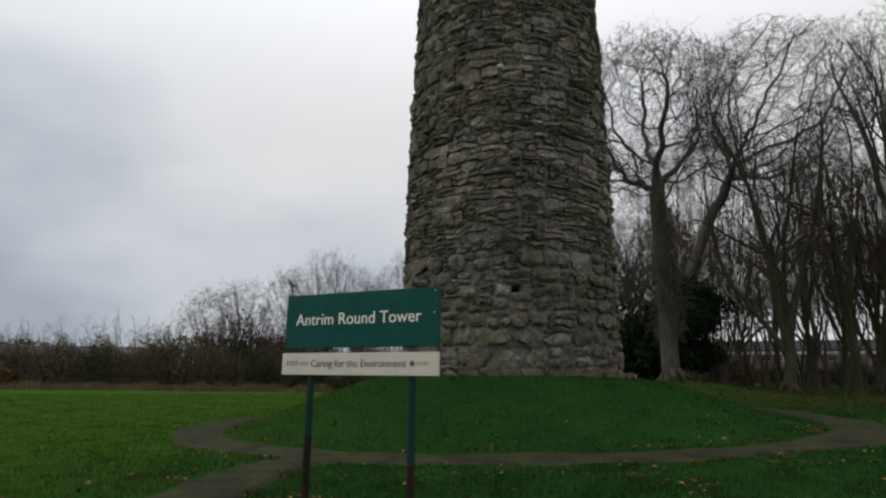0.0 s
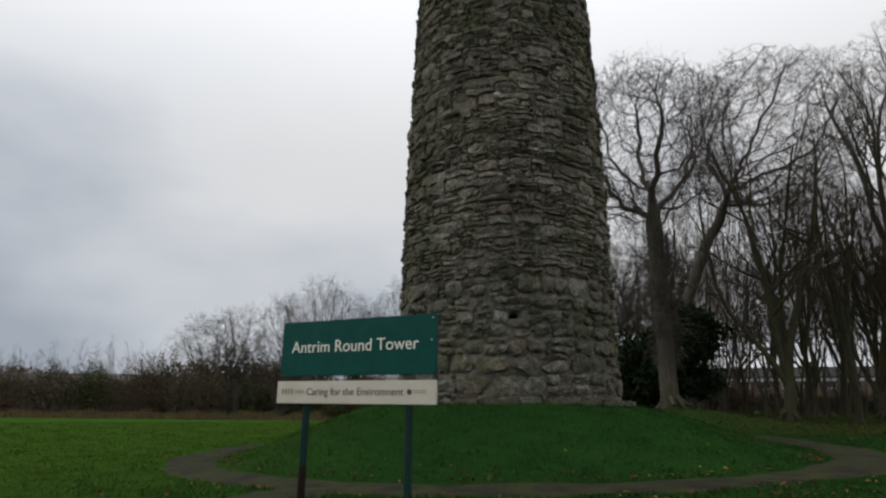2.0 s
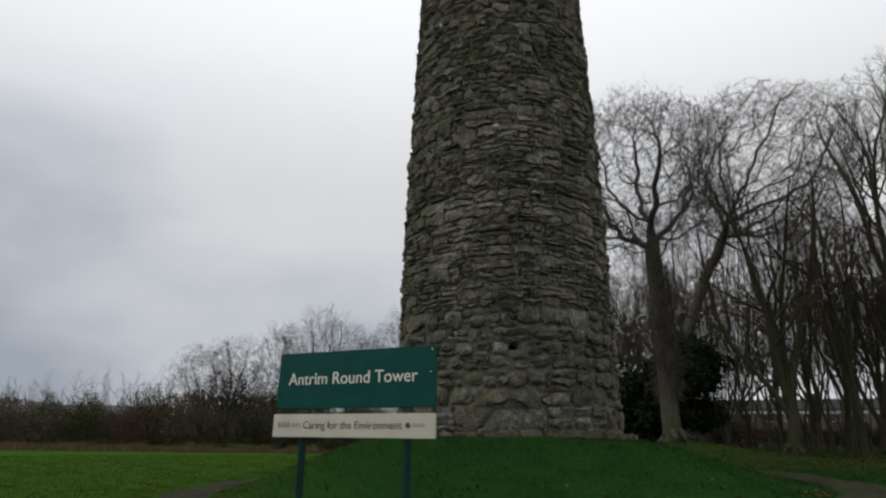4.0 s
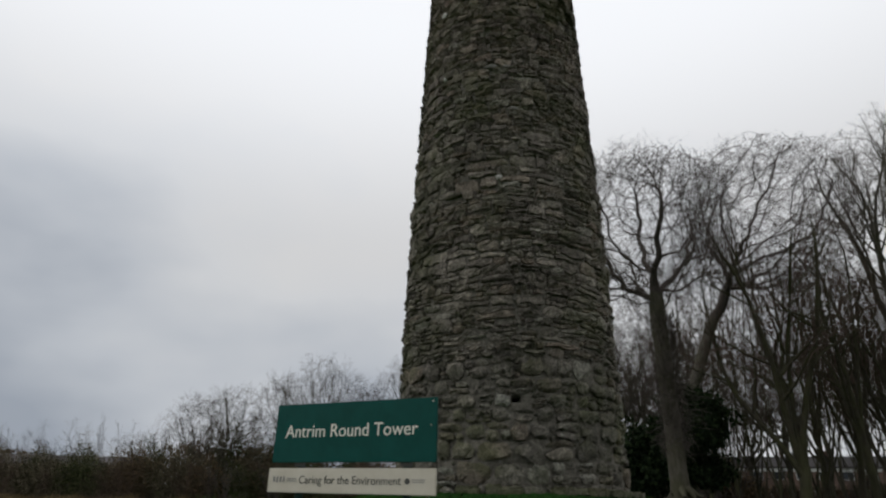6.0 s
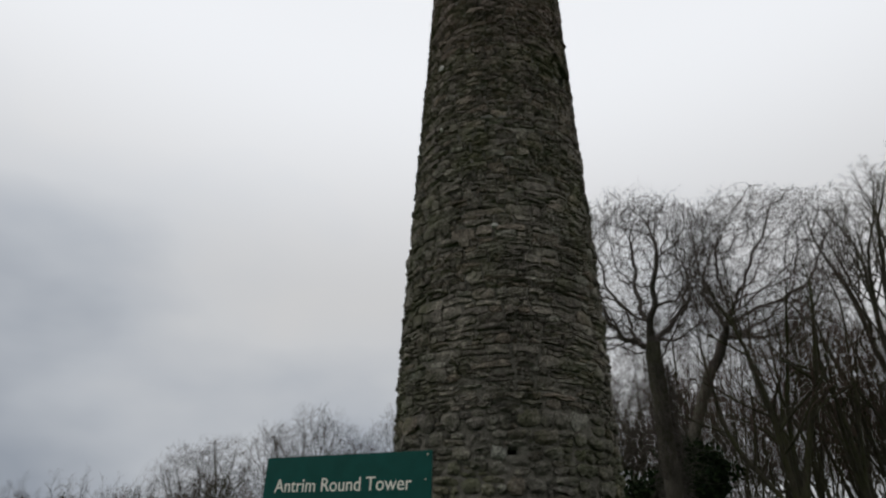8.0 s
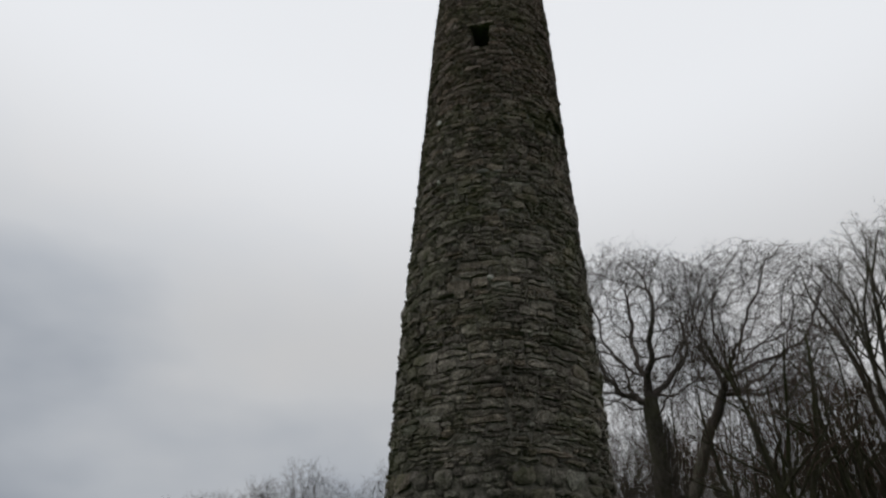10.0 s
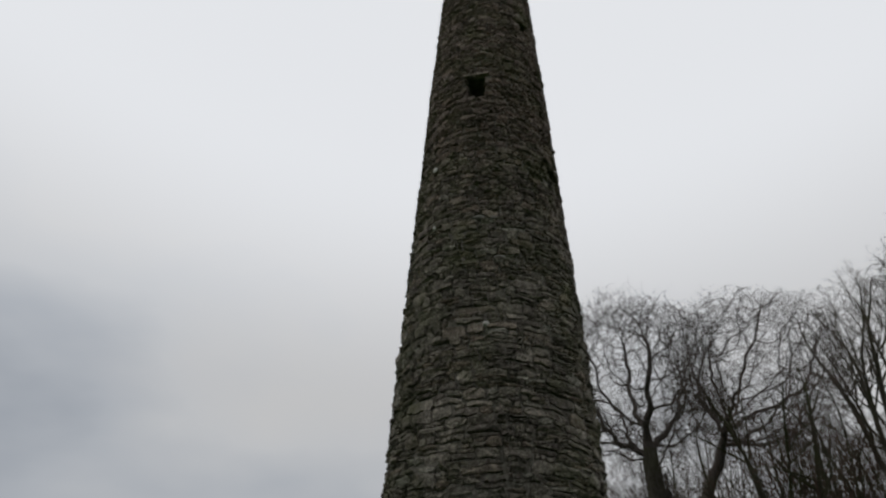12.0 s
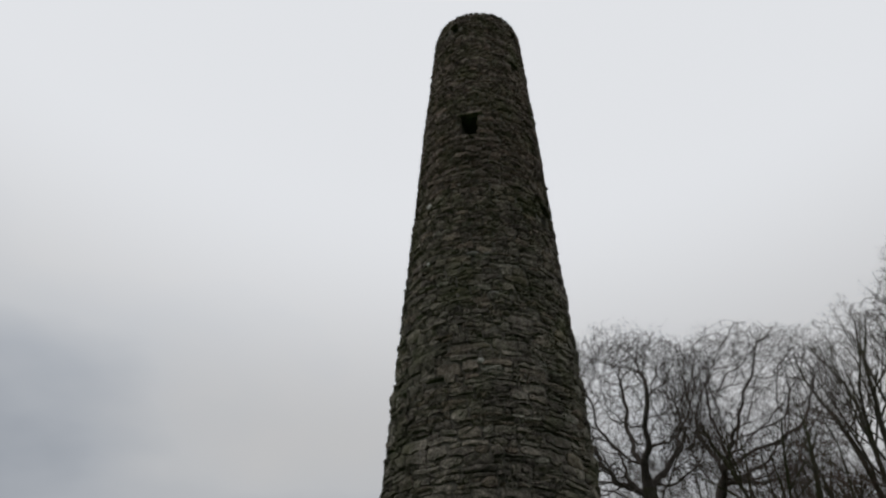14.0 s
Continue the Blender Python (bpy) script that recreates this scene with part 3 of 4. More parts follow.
def tubes(P, R, sides):
    n, k, _ = P.shape
    D = unit(np.gradient(P, axis=1))
    ref = np.where(np.abs(D[..., 2:3]) > 0.9, np.array([1.0, 0, 0]), np.array([0, 0, 1.0]))
    A = unit(np.cross(D, ref))
    B = np.cross(D, A)
    a = np.linspace(0, 2 * np.pi, sides, endpoint=False)
    ringv = A[:, :, None] * np.cos(a)[None, None, :, None] + B[:, :, None] * np.sin(a)[None, None, :, None]
    Vt = P[:, :, None] + ringv * R[:, :, None, None]
    idx = np.arange(n * k * sides).reshape(n, k, sides)
    nx = np.roll(idx, -1, axis=2)
    Ft = np.stack([idx[:, :-1], nx[:, :-1], nx[:, 1:], idx[:, 1:]], -1).reshape(-1, 4)
    return Vt.reshape(-1, 3), Ft


def joined(pieces):
    v, f, o = [], [], 0
    for a, b in pieces:
        v.append(a), f.append(b + o)
        o += len(a)
    return np.concatenate(v), np.concatenate(f)


def offshoots(g, P, R, count, lo, hi, spread_deg, jitter=12):
    """Starting points, ways and radii for count children on each branch."""
    n, k, _ = P.shape
    s = lo + (hi - lo) * (np.arange(count)[None] + g.uniform(0, 1, (n, count))) / count
    x = s * (k - 1)
    i = np.minimum(x.astype(int), k - 2)
    f = (x - i)[..., None]
    row = np.arange(n)[:, None]
    start = P[row, i] * (1 - f) + P[row, i + 1] * f
    rad = R[row, i] * (1 - f[..., 0]) + R[row, i + 1] * f[..., 0]
    D = unit(P[row, i + 1] - P[row, i])
    side = unit(np.cross(D, unit(g.normal(0, 1, (n, count, 3)))))
    ang = np.radians(spread_deg + g.normal(0, jitter, (n, count)))[..., None]
    way = D * np.cos(ang) + side * np.sin(ang)
    return start.reshape(-1, 3), way.reshape(-1, 3), rad.reshape(-1), s.reshape(-1)


def rounded(P, cx, cy, cz, rx, rz):
    """Draws what sticks out of a rounded crown back towards its skin."""
    d = (P - np.array([cx, cy, cz])) / np.array([rx, rx, rz])
    s = np.linalg.norm(d, axis=1)
    f = np.where(s > 0.62, (0.62 + 0.46 * (1 - np.exp(-(s - 0.62) / 0.46))) / np.maximum(s, 1e-6), 1.0)
    f = np.where(P[:, 2] > cz, f, 1.0 + (f - 1.0) * np.clip(1 - (cz - P[:, 2]) / 3.0, 0, 1))
    return P + (d * (f - 1)[:, None]) * np.array([rx, rx, rz])


def roots(seed, trunk_r, n=7):
    g = np.random.default_rng(seed + 900)
    ra = np.linspace(0, 2 * np.pi, n, endpoint=False) + g.uniform(0, 0.5, n)
    rd = np.stack([np.cos(ra), np.sin(ra), np.full(n, -1.1)], -1)
    start = np.stack([np.cos(ra) * trunk_r * 0.62, np.sin(ra) * trunk_r * 0.62, np.full(n, 0.42)], -1)
    return tubes(*grow(g, start, rd, np.full(n, trunk_r * 1.7), np.full(n, trunk_r * 0.40), np.full(n, trunk_r * 0.16), 5, 0.10, 0.0), 7)


def twig_haze(g, knots, n, crown, reach=1.0, r=0.0044):
    """Fine twigs that reach from the nearest branch into every part of a rounded, uneven crown."""
    tree = kdtree.KDTree(len(knots))
    for i, p in enumerate(knots):
        tree.insert(p, i)
    tree.balance()
    v = unit(g.normal(0, 1, (n, 3)))
    lump = 1 + 0.07 * np.sin(4.3 * v[:, 0] + 1.7) * np.sin(3.9 * v[:, 1] + 0.4) + 0.06 * np.sin(8.1 * v[:, 0] + 5.7 * v[:, 2]) + g.normal(0, 0.035, n)
    goal = np.array(crown[:3]) + v * (np.cbrt(g.uniform(0.22, 1, n)) * lump)[:, None] * np.array([crown[3], crown[3], crown[4]])
    found = [tree.find(p) for p in goal]
    start = np.array([tuple(f[0]) for f in found])
    gap = np.array([f[2] for f in found])
    ok = (gap < reach) & (gap > 0.12)
    start, goal, gap = start[ok], goal[ok], gap[ok]
    goal = start + (goal - start) * np.maximum(1.0, 0.45 / gap)[:, None]
    n = len(start)
    bend = g.normal(0, 0.13, (n, 3)) * gap[:, None]
    P = np.stack([start, start + (goal - start) * 0.35 + bend, start + (goal - start) * 0.7 + bend * 0.6 + g.normal(0, 0.04, (n, 3)), goal], 1)
    R = np.linspace(1.5, 0.75, 4)[None] * np.full((n, 1), r)
    st, way, rad, sh = offshoots(g, P, R, 2, 0.3, 1.0, 46, 16)
    Q, S = grow(g, st, way, g.uniform(0.15, 0.5, len(st)), np.full(len(st), r * 0.8), np.full(len(st), r * 0.6), 2, 0.30, 0.05)
    return [tubes(P, R, 3), tubes(Q, S, 3)]


def spreading_tree(name, label, seed, trunk_h, trunk_r, crown, lean=(0, 0), buds=2000, haze=5000, low=(), bark=None, twig=None):
    """A leafless beech: a clean trunk whose branches find their way to buds scattered through an uneven crown.
    crown: its middle, half-width and half-height. low: buds of single limbs below the crown."""
    g = np.random.default_rng(seed)
    root = tagged(new(name), label, "tree")
    mid_c, half = np.array(crown[:3]), np.array([crown[3], crown[3], crown[4]])
    step = 0.30
    # the trunk
    k = int(trunk_h / step) + 1
    h = np.linspace(-0.25, trunk_h, k)
    sway = np.cumsum(g.normal(0, 0.014, (k, 2)), axis=0)
    trunk = np.stack([lean[0] * h + sway[:, 0], lean[1] * h + sway[:, 1], h], -1)
    nodes, parent = [Vector(p) for p in trunk], [-1] + list(range(k - 1))
    v = unit(g.normal(0, 1, (buds, 3)))
    lump = 1 + 0.08 * np.sin(4.3 * v[:, 0] + 1.7 + seed) * np.sin(3.9 * v[:, 1] + 0.4) + 0.06 * np.sin(7.1 * v[:, 0] + 5.7 * v[:, 2])
    goal = mid_c + v * (np.cbrt(g.uniform(0.16, 1, buds)) * lump)[:, None] * half
    goal = [Vector(p) for p in goal] + [Vector(p) for p in low]
    first = int(k * 0.82)
    for turn_no in range(70):
        tree = kdtree.KDTree(len(nodes))
        for i in range(first, len(nodes)):
            tree.insert(nodes[i], i)
        tree.balance()
        pull, left = {}, []
        for b in goal:
            co, i, d = tree.find(b)
            if d < 0.42:
                continue
            left.append(b)
            if d < 3.6:
                pull.setdefault(i, []).append((b - co) / d)
        if not pull:
            break
        for i, ways in pull.items():
            d = sum(ways, Vector()).normalized() + Vector(g.normal(0, 0.36, 3)) + Vector((0, 0, 0.05))
            back = (nodes[i] - nodes[parent[i]]).normalized()
            d = (d.normalized() + 0.55 * back).normalized()
            nodes.append(nodes[i] + d * step)
            parent.append(i)
        goal = left
    n = len(nodes)
    P = np.array([tuple(p) for p in nodes])
    parent = np.array(parent)
    # a limb is as thick as the shoots that it feeds
    load = np.zeros(n)
    for i in range(n - 1, 0, -1):
        load[i] = max(load[i], 1.0)
        load[parent[i]] += load[i]
    tip = 0.0110
    power = np.log(trunk_r * 0.72 / tip) / np.log(load[k - 1])
    R = tip * np.maximum(load, 1) ** power
    R[:k] = np.maximum(R[:k], np.linspace(trunk_r, trunk_r * 0.74, k))
    R[0] *= 1.35
    wood, fine = [tubes(P[None, :k], R[None, :k], 14), roots(seed, trunk_r)], []
    kid = np.arange(k, n)
    start_r = np.minimum(R[parent[kid]], R[kid] * 1.35)
    for thick, sides in ((0.05, 7), (0.018, 4), (0.0, 3)):
        top = {0.05: 9.0, 0.018: 0.05, 0.0: 0.018}[thick]
        e = kid[(R[kid] >= thick) & (R[kid] < top)]
        if len(e):
            fine.append(tubes(np.stack([P[parent[e]], P[e] + unit(P[e] - P[parent[e]]) * 0.4 * R[e][:, None]], 1), np.stack([start_r[e - k], R[e]], 1), sides))
    fine = joined(fine + twig_haze(g, P[kid[R[kid] < 0.05]], haze, crown))
    under("trunk", mesh_from("trunk", *joined(wood), bark or BARK_GREY, True), root)
    under("crown", mesh_from("crown", *fine, twig or TWIG, True), root, "leafless branches and fine twigs")
    return root


def bare_tree(name, label, seed, height, trunk_r, fork, stems, spread0, lean=(0, 0), levels=((7, 0.42, 38), (6, 0.45, 42), (6, 0.5, 45)),
              bark=None, twig=None, lift=0.10, wander=0.13, limb_len=1.0, twig_r=0.0055, low=0.75, category="tree", dome=None, last=3, mid=5, limb_r=(0.36, 0.6), thin=False, haze=0):
    """A leafless tree at the origin: one trunk up to the fork, limbs, branches and fine twigs."""
    g = np.random.default_rng(seed)
    bark, twig = bark or BARK_GREY, twig or TWIG
    root = tagged(new(name), label, category)
    base = np.array([[0, 0, -0.25]])
    tP, tR = grow(g, base, np.array([[lean[0], lean[1], 1.0]]), np.array([height * fork + 0.25]), np.array([trunk_r]), np.array([trunk_r * 0.72]), 9, 0.035, 0.02)
    tR[0, 0] *= 1.42
    tR[0, 1] *= 1.06
    wood = [tubes(tP, tR, 6 if thin else 14)]
    if not thin and trunk_r > 0.2:
        wood.append(roots(seed, trunk_r))
    st, way, rad, s = offshoots(g, tP, tR, stems, low, 1.0, spread0, 10)
    ang = np.linspace(0, 2 * np.pi, stems, endpoint=False) + g.uniform(0, 0.7, stems)
    tilt = np.radians(np.clip(g.normal(spread0, spread0 * 0.35, stems), 6, 85))
    way = np.stack([np.cos(ang) * np.sin(tilt) + lean[0] * 0.5, np.sin(ang) * np.sin(tilt) + lean[1] * 0.5, np.cos(tilt)], -1)
    ln = (height - st[:, 2]) * g.uniform(0.78, 1.0, stems) * limb_len
    r0 = np.minimum(rad * 0.75, trunk_r * g.uniform(*limb_r, stems))
    P, R = grow(g, st, way, ln, r0, r0 * 0.22, 9, wander, lift)
    wood.append(tubes(P, R, 4 if thin else 8))
    fine, knots = [], []
    for i, (count, ratio, deg) in enumerate(levels):
        st, way, rad, s = offshoots(g, P, R, count, (0.22, 0.32, 0.30, 0.25)[i], 1.0, deg)
        ln = np.repeat(ln, count) * ratio * g.uniform(0.6, 1.25, len(st)) * (1.15 - 0.55 * s)
        r0 = np.maximum(rad * 0.62, twig_r * (1.6, 1.25, 1.0, 0.8)[i])
        steps = (6, mid, last, 2)[i]
        P, R = grow(g, st, way, ln, r0, np.maximum(r0 * 0.3, twig_r * 0.8), steps, wander * 1.25, lift * 0.9)
        knots.append(P[:, 1:].reshape(-1, 3))
        (wood if i == 0 else fine).append(tubes(P, R, 3 if thin else 5 if i == 0 else 4 if i == 1 else 3))
    wood, fine = joined(wood), joined(fine)
    if haze:
        knots = rounded(np.concatenate(knots[:3]), *dome)
        knots = knots[g.permutation(len(knots))[:6000]]
    if dome:
        wood, fine = (rounded(wood[0], *dome), wood[1]), (rounded(fine[0], *dome), fine[1])
    if haze:
        fine = joined([fine] + twig_haze(g, knots, haze, dome, 1.0, twig_r * 0.7))
    under("trunk", mesh_from("trunk", *wood, bark, True), root)
    under("crown", mesh_from("crown", *fine, twig, True), root, "leafless branches and fine twigs")
    return root


def stand(ob, x, y, turn=0, scale=1.0, sink=0.0):
    ob.matrix_world = Matrix.Translation((x, y, float(land(x, y)) - sink)) @ pose(0, 0, 0, 0, 0, turn) @ Matrix.Scale(scale, 4)
    return ob


def polar(az, dist):
    return dist * math.sin(radians(az)), dist * math.cos(radians(az))


def again(ob, x, y, turn, scale=1.0):
    c = copy_thing(ob, Matrix())
    c.matrix_basis = Matrix.Translation((x, y, float(land(x, y)))) @ pose(0, 0, 0, 0, 0, turn) @ Matrix.Scale(scale, 4)
    return c


def leaf_cloud(name, g, n, centre, size, leaf, material, shell=0.55):
    """Many small folded leaves filling an uneven rounded mass."""
    v = unit(g.normal(0, 1, (n, 3)))
    rr = (shell + (1 - shell) * g.uniform(0, 1, n) ** 0.6)
    lump = 1 + 0.16 * np.sin(5 * v[:, 0] + 2) * np.sin(4 * v[:, 1] + 1) + 0.14 * np.sin(9 * v[:, 2] + 7 * v[:, 0])
    C = np.array(centre) + v * (rr * lump)[:, None] * np.array(size)
    a, b = unit(g.normal(0, 1, (n, 3))), unit(g.normal(0, 1, (n, 3)))
    b = unit(np.cross(a, b))
    s = leaf * g.uniform(0.6, 1.4, (n, 1))
    Vl = np.stack([C - a * s, C + b * s * 0.45, C + a * s, C - b * s * 0.45], 1).reshape(-1, 3)
    return Vl, np.arange(4 * n).reshape(n, 4)


# the wood beside the tower
beech = spreading_tree("beech_tree", "tall leafless beech with grey trunk and broad dense crown", 21, 8.2, 0.36, (-0.5, 0, 11.25, 3.9, 3.85), haze=5200,
                       low=((-2.6, 0.2, 7.9), (-2.2, -0.8, 6.6), (-3.4, 0.3, 7.4), (1.9, 0.5, 8.2)))
stand(beech, *TREE_1, 20)
beech_2 = spreading_tree("beech_tree", "tall leaning leafless beech with forked trunk and wide twiggy crown", 34, 9.4, 0.36, (6.4, -2.9, 14.35, 4.7, 4.6), lean=(0.41, -0.10), buds=2300, haze=6500)
stand(beech_2, 10.5, 31.8)
ash = bare_tree("ash_tree", "tall slender leafless ash with upswept pale twigs", 5, 20.5, 0.28, 0.42, 7, 20,
                levels=((9, 0.40, 32), (7, 0.5, 36), (6, 0.55, 38), (2, 0.6, 34)), mid=4, twig_r=0.0052, lift=0.11, wander=0.11, twig=TWIG_PALE, dome=(0, 0, 14.0, 4.2, 6.2), last=2)
stand(ash, *polar(38.7, 37), 0, 1.06)
maple = bare_tree("maple_tree", "leafless multi-stemmed tree with mossy green-tinged trunk", 13, 13.6, 0.26, 0.13, 6, 19, levels=((9, 0.36, 40), (6, 0.5, 44), (6, 0.55, 46)), mid=3,
                  bark=BARK_GREEN, twig=TWIG_RED, lift=0.06, wander=0.10, low=0.55, twig_r=0.0068, last=2, dome=(0, 0, 7.0, 4.0, 6.2))
stand(maple, *polar(29.4, 28))
maple_2 = bare_tree("maple_tree", "leafless tree with slim dark mossy stem in the wood", 17, 14.2, 0.17, 0.25, 5, 15, levels=((9, 0.36, 40), (6, 0.5, 44), (6, 0.55, 46)), mid=3,
                    bark=BARK_GREEN, twig=TWIG_RED, lift=0.07, wander=0.09, low=0.6, twig_r=0.0068, last=2, dome=(0, 0, 7.6, 3.2, 6.4))
stand(maple_2, *polar(34.1, 31))
sapling = bare_tree("young_tree", "slim leafless young tree with many upright brown twigs", 29, 14.0, 0.10, 0.12, 4, 11, levels=((12, 0.27, 40), (6, 0.5, 44), (4, 0.6, 46)), mid=3,
                    bark=BARK_GREEN, twig=TWIG_RED, lift=0.085, wander=0.05, low=0.3, twig_r=0.0058, last=1, dome=(0, 0, 7.0, 2.9, 7.2))
stand(sapling, *polar(32.2, 35))
for az, dist, turn, sc in ((36.8, 36, 150, 1.0), (26.4, 41, 200, 1.1), (33.6, 44, 310, 1.15), (38.8, 40, 45, 1.05), (30.4, 46, 120, 1.2), (42.5, 36, 260, 1.0), (24.0, 46, 20, 1.2), (27.9, 37, 70, 1.05),
                           (30.9, 39, 220, 1.05), (35.4, 48, 250, 1.1), (40.4, 50, 330, 1.1),
                           (28.6, 41, 15, 0.7), (34.6, 40, 135, 0.65), (33.0, 50, 315, 0.85), (26.8, 47, 285, 0.8)):
    again(sapling, *polar(az, dist), turn, sc)
for az, dist, turn, sc in ((35.9, 36, 100, 0.95), (45.5, 27, 200, 0.9)):
    again(maple, *polar(az, dist), turn, sc)
for az, dist, turn, sc in ((31.0, 40, 30, 1.0), (33.3, 42, 110, 1.1), (37.4, 39, 200, 0.95)):
    again(maple_2, *polar(az, dist), turn, sc)
again(beech, *polar(49.6, 30), 100, 1.26)

# more slim stems between the beeches
for az, dist, turn, sc in ((18.1, 40, 95, 1.0), (22.9, 37, 300, 1.2), (24.9, 40, 250, 1.25), (20.9, 45, 30, 1.35)):
    again(sapling, *polar(az, dist), turn, sc)

# brown dead growth tangled round the beech's stem
g = np.random.default_rng(5)
n = 2400
tz, ta = 1.6 + 5.6 * g.uniform(0, 1, n) ** 0.9, g.uniform(0, 6.28, n)
start = np.stack([0.3 * np.cos(ta) + 0.01 * tz, 0.3 * np.sin(ta), tz], -1)
P, R = grow(g, start, np.stack([np.cos(ta), np.sin(ta), g.normal(0.2, 0.7, n)], -1), g.uniform(0.15, 0.6, n) * (1 + 2.2 * (g.random(n) < 0.25) * np.exp(-((tz - 3.6) / 1.5) ** 2)), np.full(n, 0.009), np.full(n, 0.005), 4, 0.5, 0.0)
under("ivy_growth", mesh_from("ivy_growth", *tubes(P, R, 3), TWIG), beech, "brown dead shoots tangled round the stem")

# dark evergreen behind the beech
g = np.random.default_rng(5)
holly = tagged(new("evergreen_bush"), "large dark evergreen bush behind the beech trunk", "bush")
hp = polar(21.6, 30)
holly.location = (*hp, float(land(*hp)))
hv = []
for i in range(44):
    d = unit(g.normal(0, 1, 3)) * np.cbrt(g.uniform(0.1, 0.8)) * np.array([2.2, 1.5, 2.25])
    size = g.uniform(0.5, 1.0) * np.array([1.15, 1.0, 0.8])
    hv.append(leaf_cloud("leaf", g, 650, (d[0], d[1], 2.8 + d[2]), size, 0.11, EVERGREEN, 0.1))
under("crown", mesh_from("crown", *joined(hv), EVERGREEN), holly)
part("trunk", rod(bmesh.new(), (0, 0, -0.2), (0.1, 0, 2.4), 0.2, 0.1), BARK_GREY, holly)

low_green = tagged(new("evergreen_bush"), "low dark evergreen bush beside the tower mound", "bush")
lp = polar(17.4, 31)
low_green.location = (*lp, float(land(*lp)))
lv = [leaf_cloud("leaf", g, 6000, (0, 0, 1.8), (1.5, 1.3, 2.0), 0.11, EVERGREEN, 0.2), leaf_cloud("leaf", g, 3000, (-1.2, 0, 1.2), (1.2, 1.0, 1.4), 0.11, EVERGREEN, 0.2)]
under("crown", mesh_from("crown", *joined(lv), EVERGREEN), low_green)
part("trunk", rod(bmesh.new(), (0, 0, -0.2), (0.05, 0, 1.4), 0.12, 0.06), BARK_GREY, low_green)

# hedge and scrub across the field
HEDGE_Y = 50.0
shrub = bare_tree("scrub_bush", "leafless tangled scrub bush along the field edge", 41, 4.6, 0.07, 0.06, 8, 24, levels=((6, 0.45, 36), (7, 0.55, 46)), mid=2, twig=TWIG, bark=TWIG, wander=0.085,
                  lift=0.08, low=0.2, twig_r=0.0048, category="bush", thin=True)
stand(shrub, -36, HEDGE_Y)
shrub_2 = bare_tree("scrub_bush", "reddish leafless scrub bush along the field edge", 43, 3.4, 0.06, 0.05, 8, 34, levels=((6, 0.45, 36), (7, 0.55, 46)), mid=2, twig=TWIG_RED, bark=TWIG_RED, wander=0.085,
                    lift=0.07, low=0.2, twig_r=0.0048, category="bush", thin=True)
stand(shrub_2, -33.5, HEDGE_Y - 0.7, 40)
rh = random.Random(4)
x = -41.0
while x < 9:
    again(rh.choice((shrub, shrub_2)), x + rh.uniform(-0.5, 0.5), HEDGE_Y + rh.uniform(-1.2, 3.0), rh.uniform(0, 360), rh.uniform(0.6, 0.95))
    x += rh.uniform(1.2, 2.0)
for x0, y0, sc, tu in ((-35, 55, 1.2, 0), (-29, 54, 1.3, 70), (-26.5, 55, 1.2, 150), (-24, 54, 1.3, 200), (-39, 56, 1.15, 260)):
    again(shrub, x0, y0, tu, sc)
hedge_tree = bare_tree("hedgerow_tree", "small leafless hedgerow tree with rounded crown and ivy on its stem", 51, 9.4, 0.15, 0.25, 8, 26, levels=((9, 0.44, 40), (5, 0.5, 44), (4, 0.6, 46)), mid=3, twig=TWIG,
                       lift=0.07, low=0.6, twig_r=0.0075, wander=0.17, dome=(0, 0, 5.6, 3.6, 4.2), last=1, haze=1000)
stand(hedge_tree, -17.5, HEDGE_Y + 2)
for x0, y0, sc, tu in ((-20.3, 53, 0.86, 90), (-12.9, 53, 1.05, 30), (-10.3, 54, 1.2, 160), (-7.4, 55, 1.05, 220), (-2.2, 56, 1.25, 40), (2.5, 56, 1.0, 300), (7, 58, 1.0, 0)):
    again(hedge_tree, x0, y0, tu, sc * 1.08)


# small trees whose twigs veil the gaps beside the tower and in the wood
for az, dist, sc, tu in ((15.6, 40, 1.15, 20), (17.4, 45, 1.35, 110), (19.4, 41, 1.2, 200), (22.2, 47, 1.4, 290),
                        (26.2, 50, 1.25, 40), (28.8, 54, 1.3, 130), (31.4, 51, 1.25, 220), (34.0, 55, 1.35, 310), (36.6, 52, 1.25, 75), (39.4, 54, 1.35, 165)):
    again(hedge_tree, *polar(az, dist), tu, sc)


def ivy_mass(x, y, size, n, seed, material, label, leaf=0.16):
    gg = np.random.default_rng(seed)
    ob = tagged(new("ivy_bush", mesh_from("ivy_bush", *leaf_cloud("leaf", gg, n, (0, 0, size[2] * 0.85), size, leaf, material, 0.12), material)), label, "bush")
    ob.location = (x, y, float(land(x, y)))
    return ob


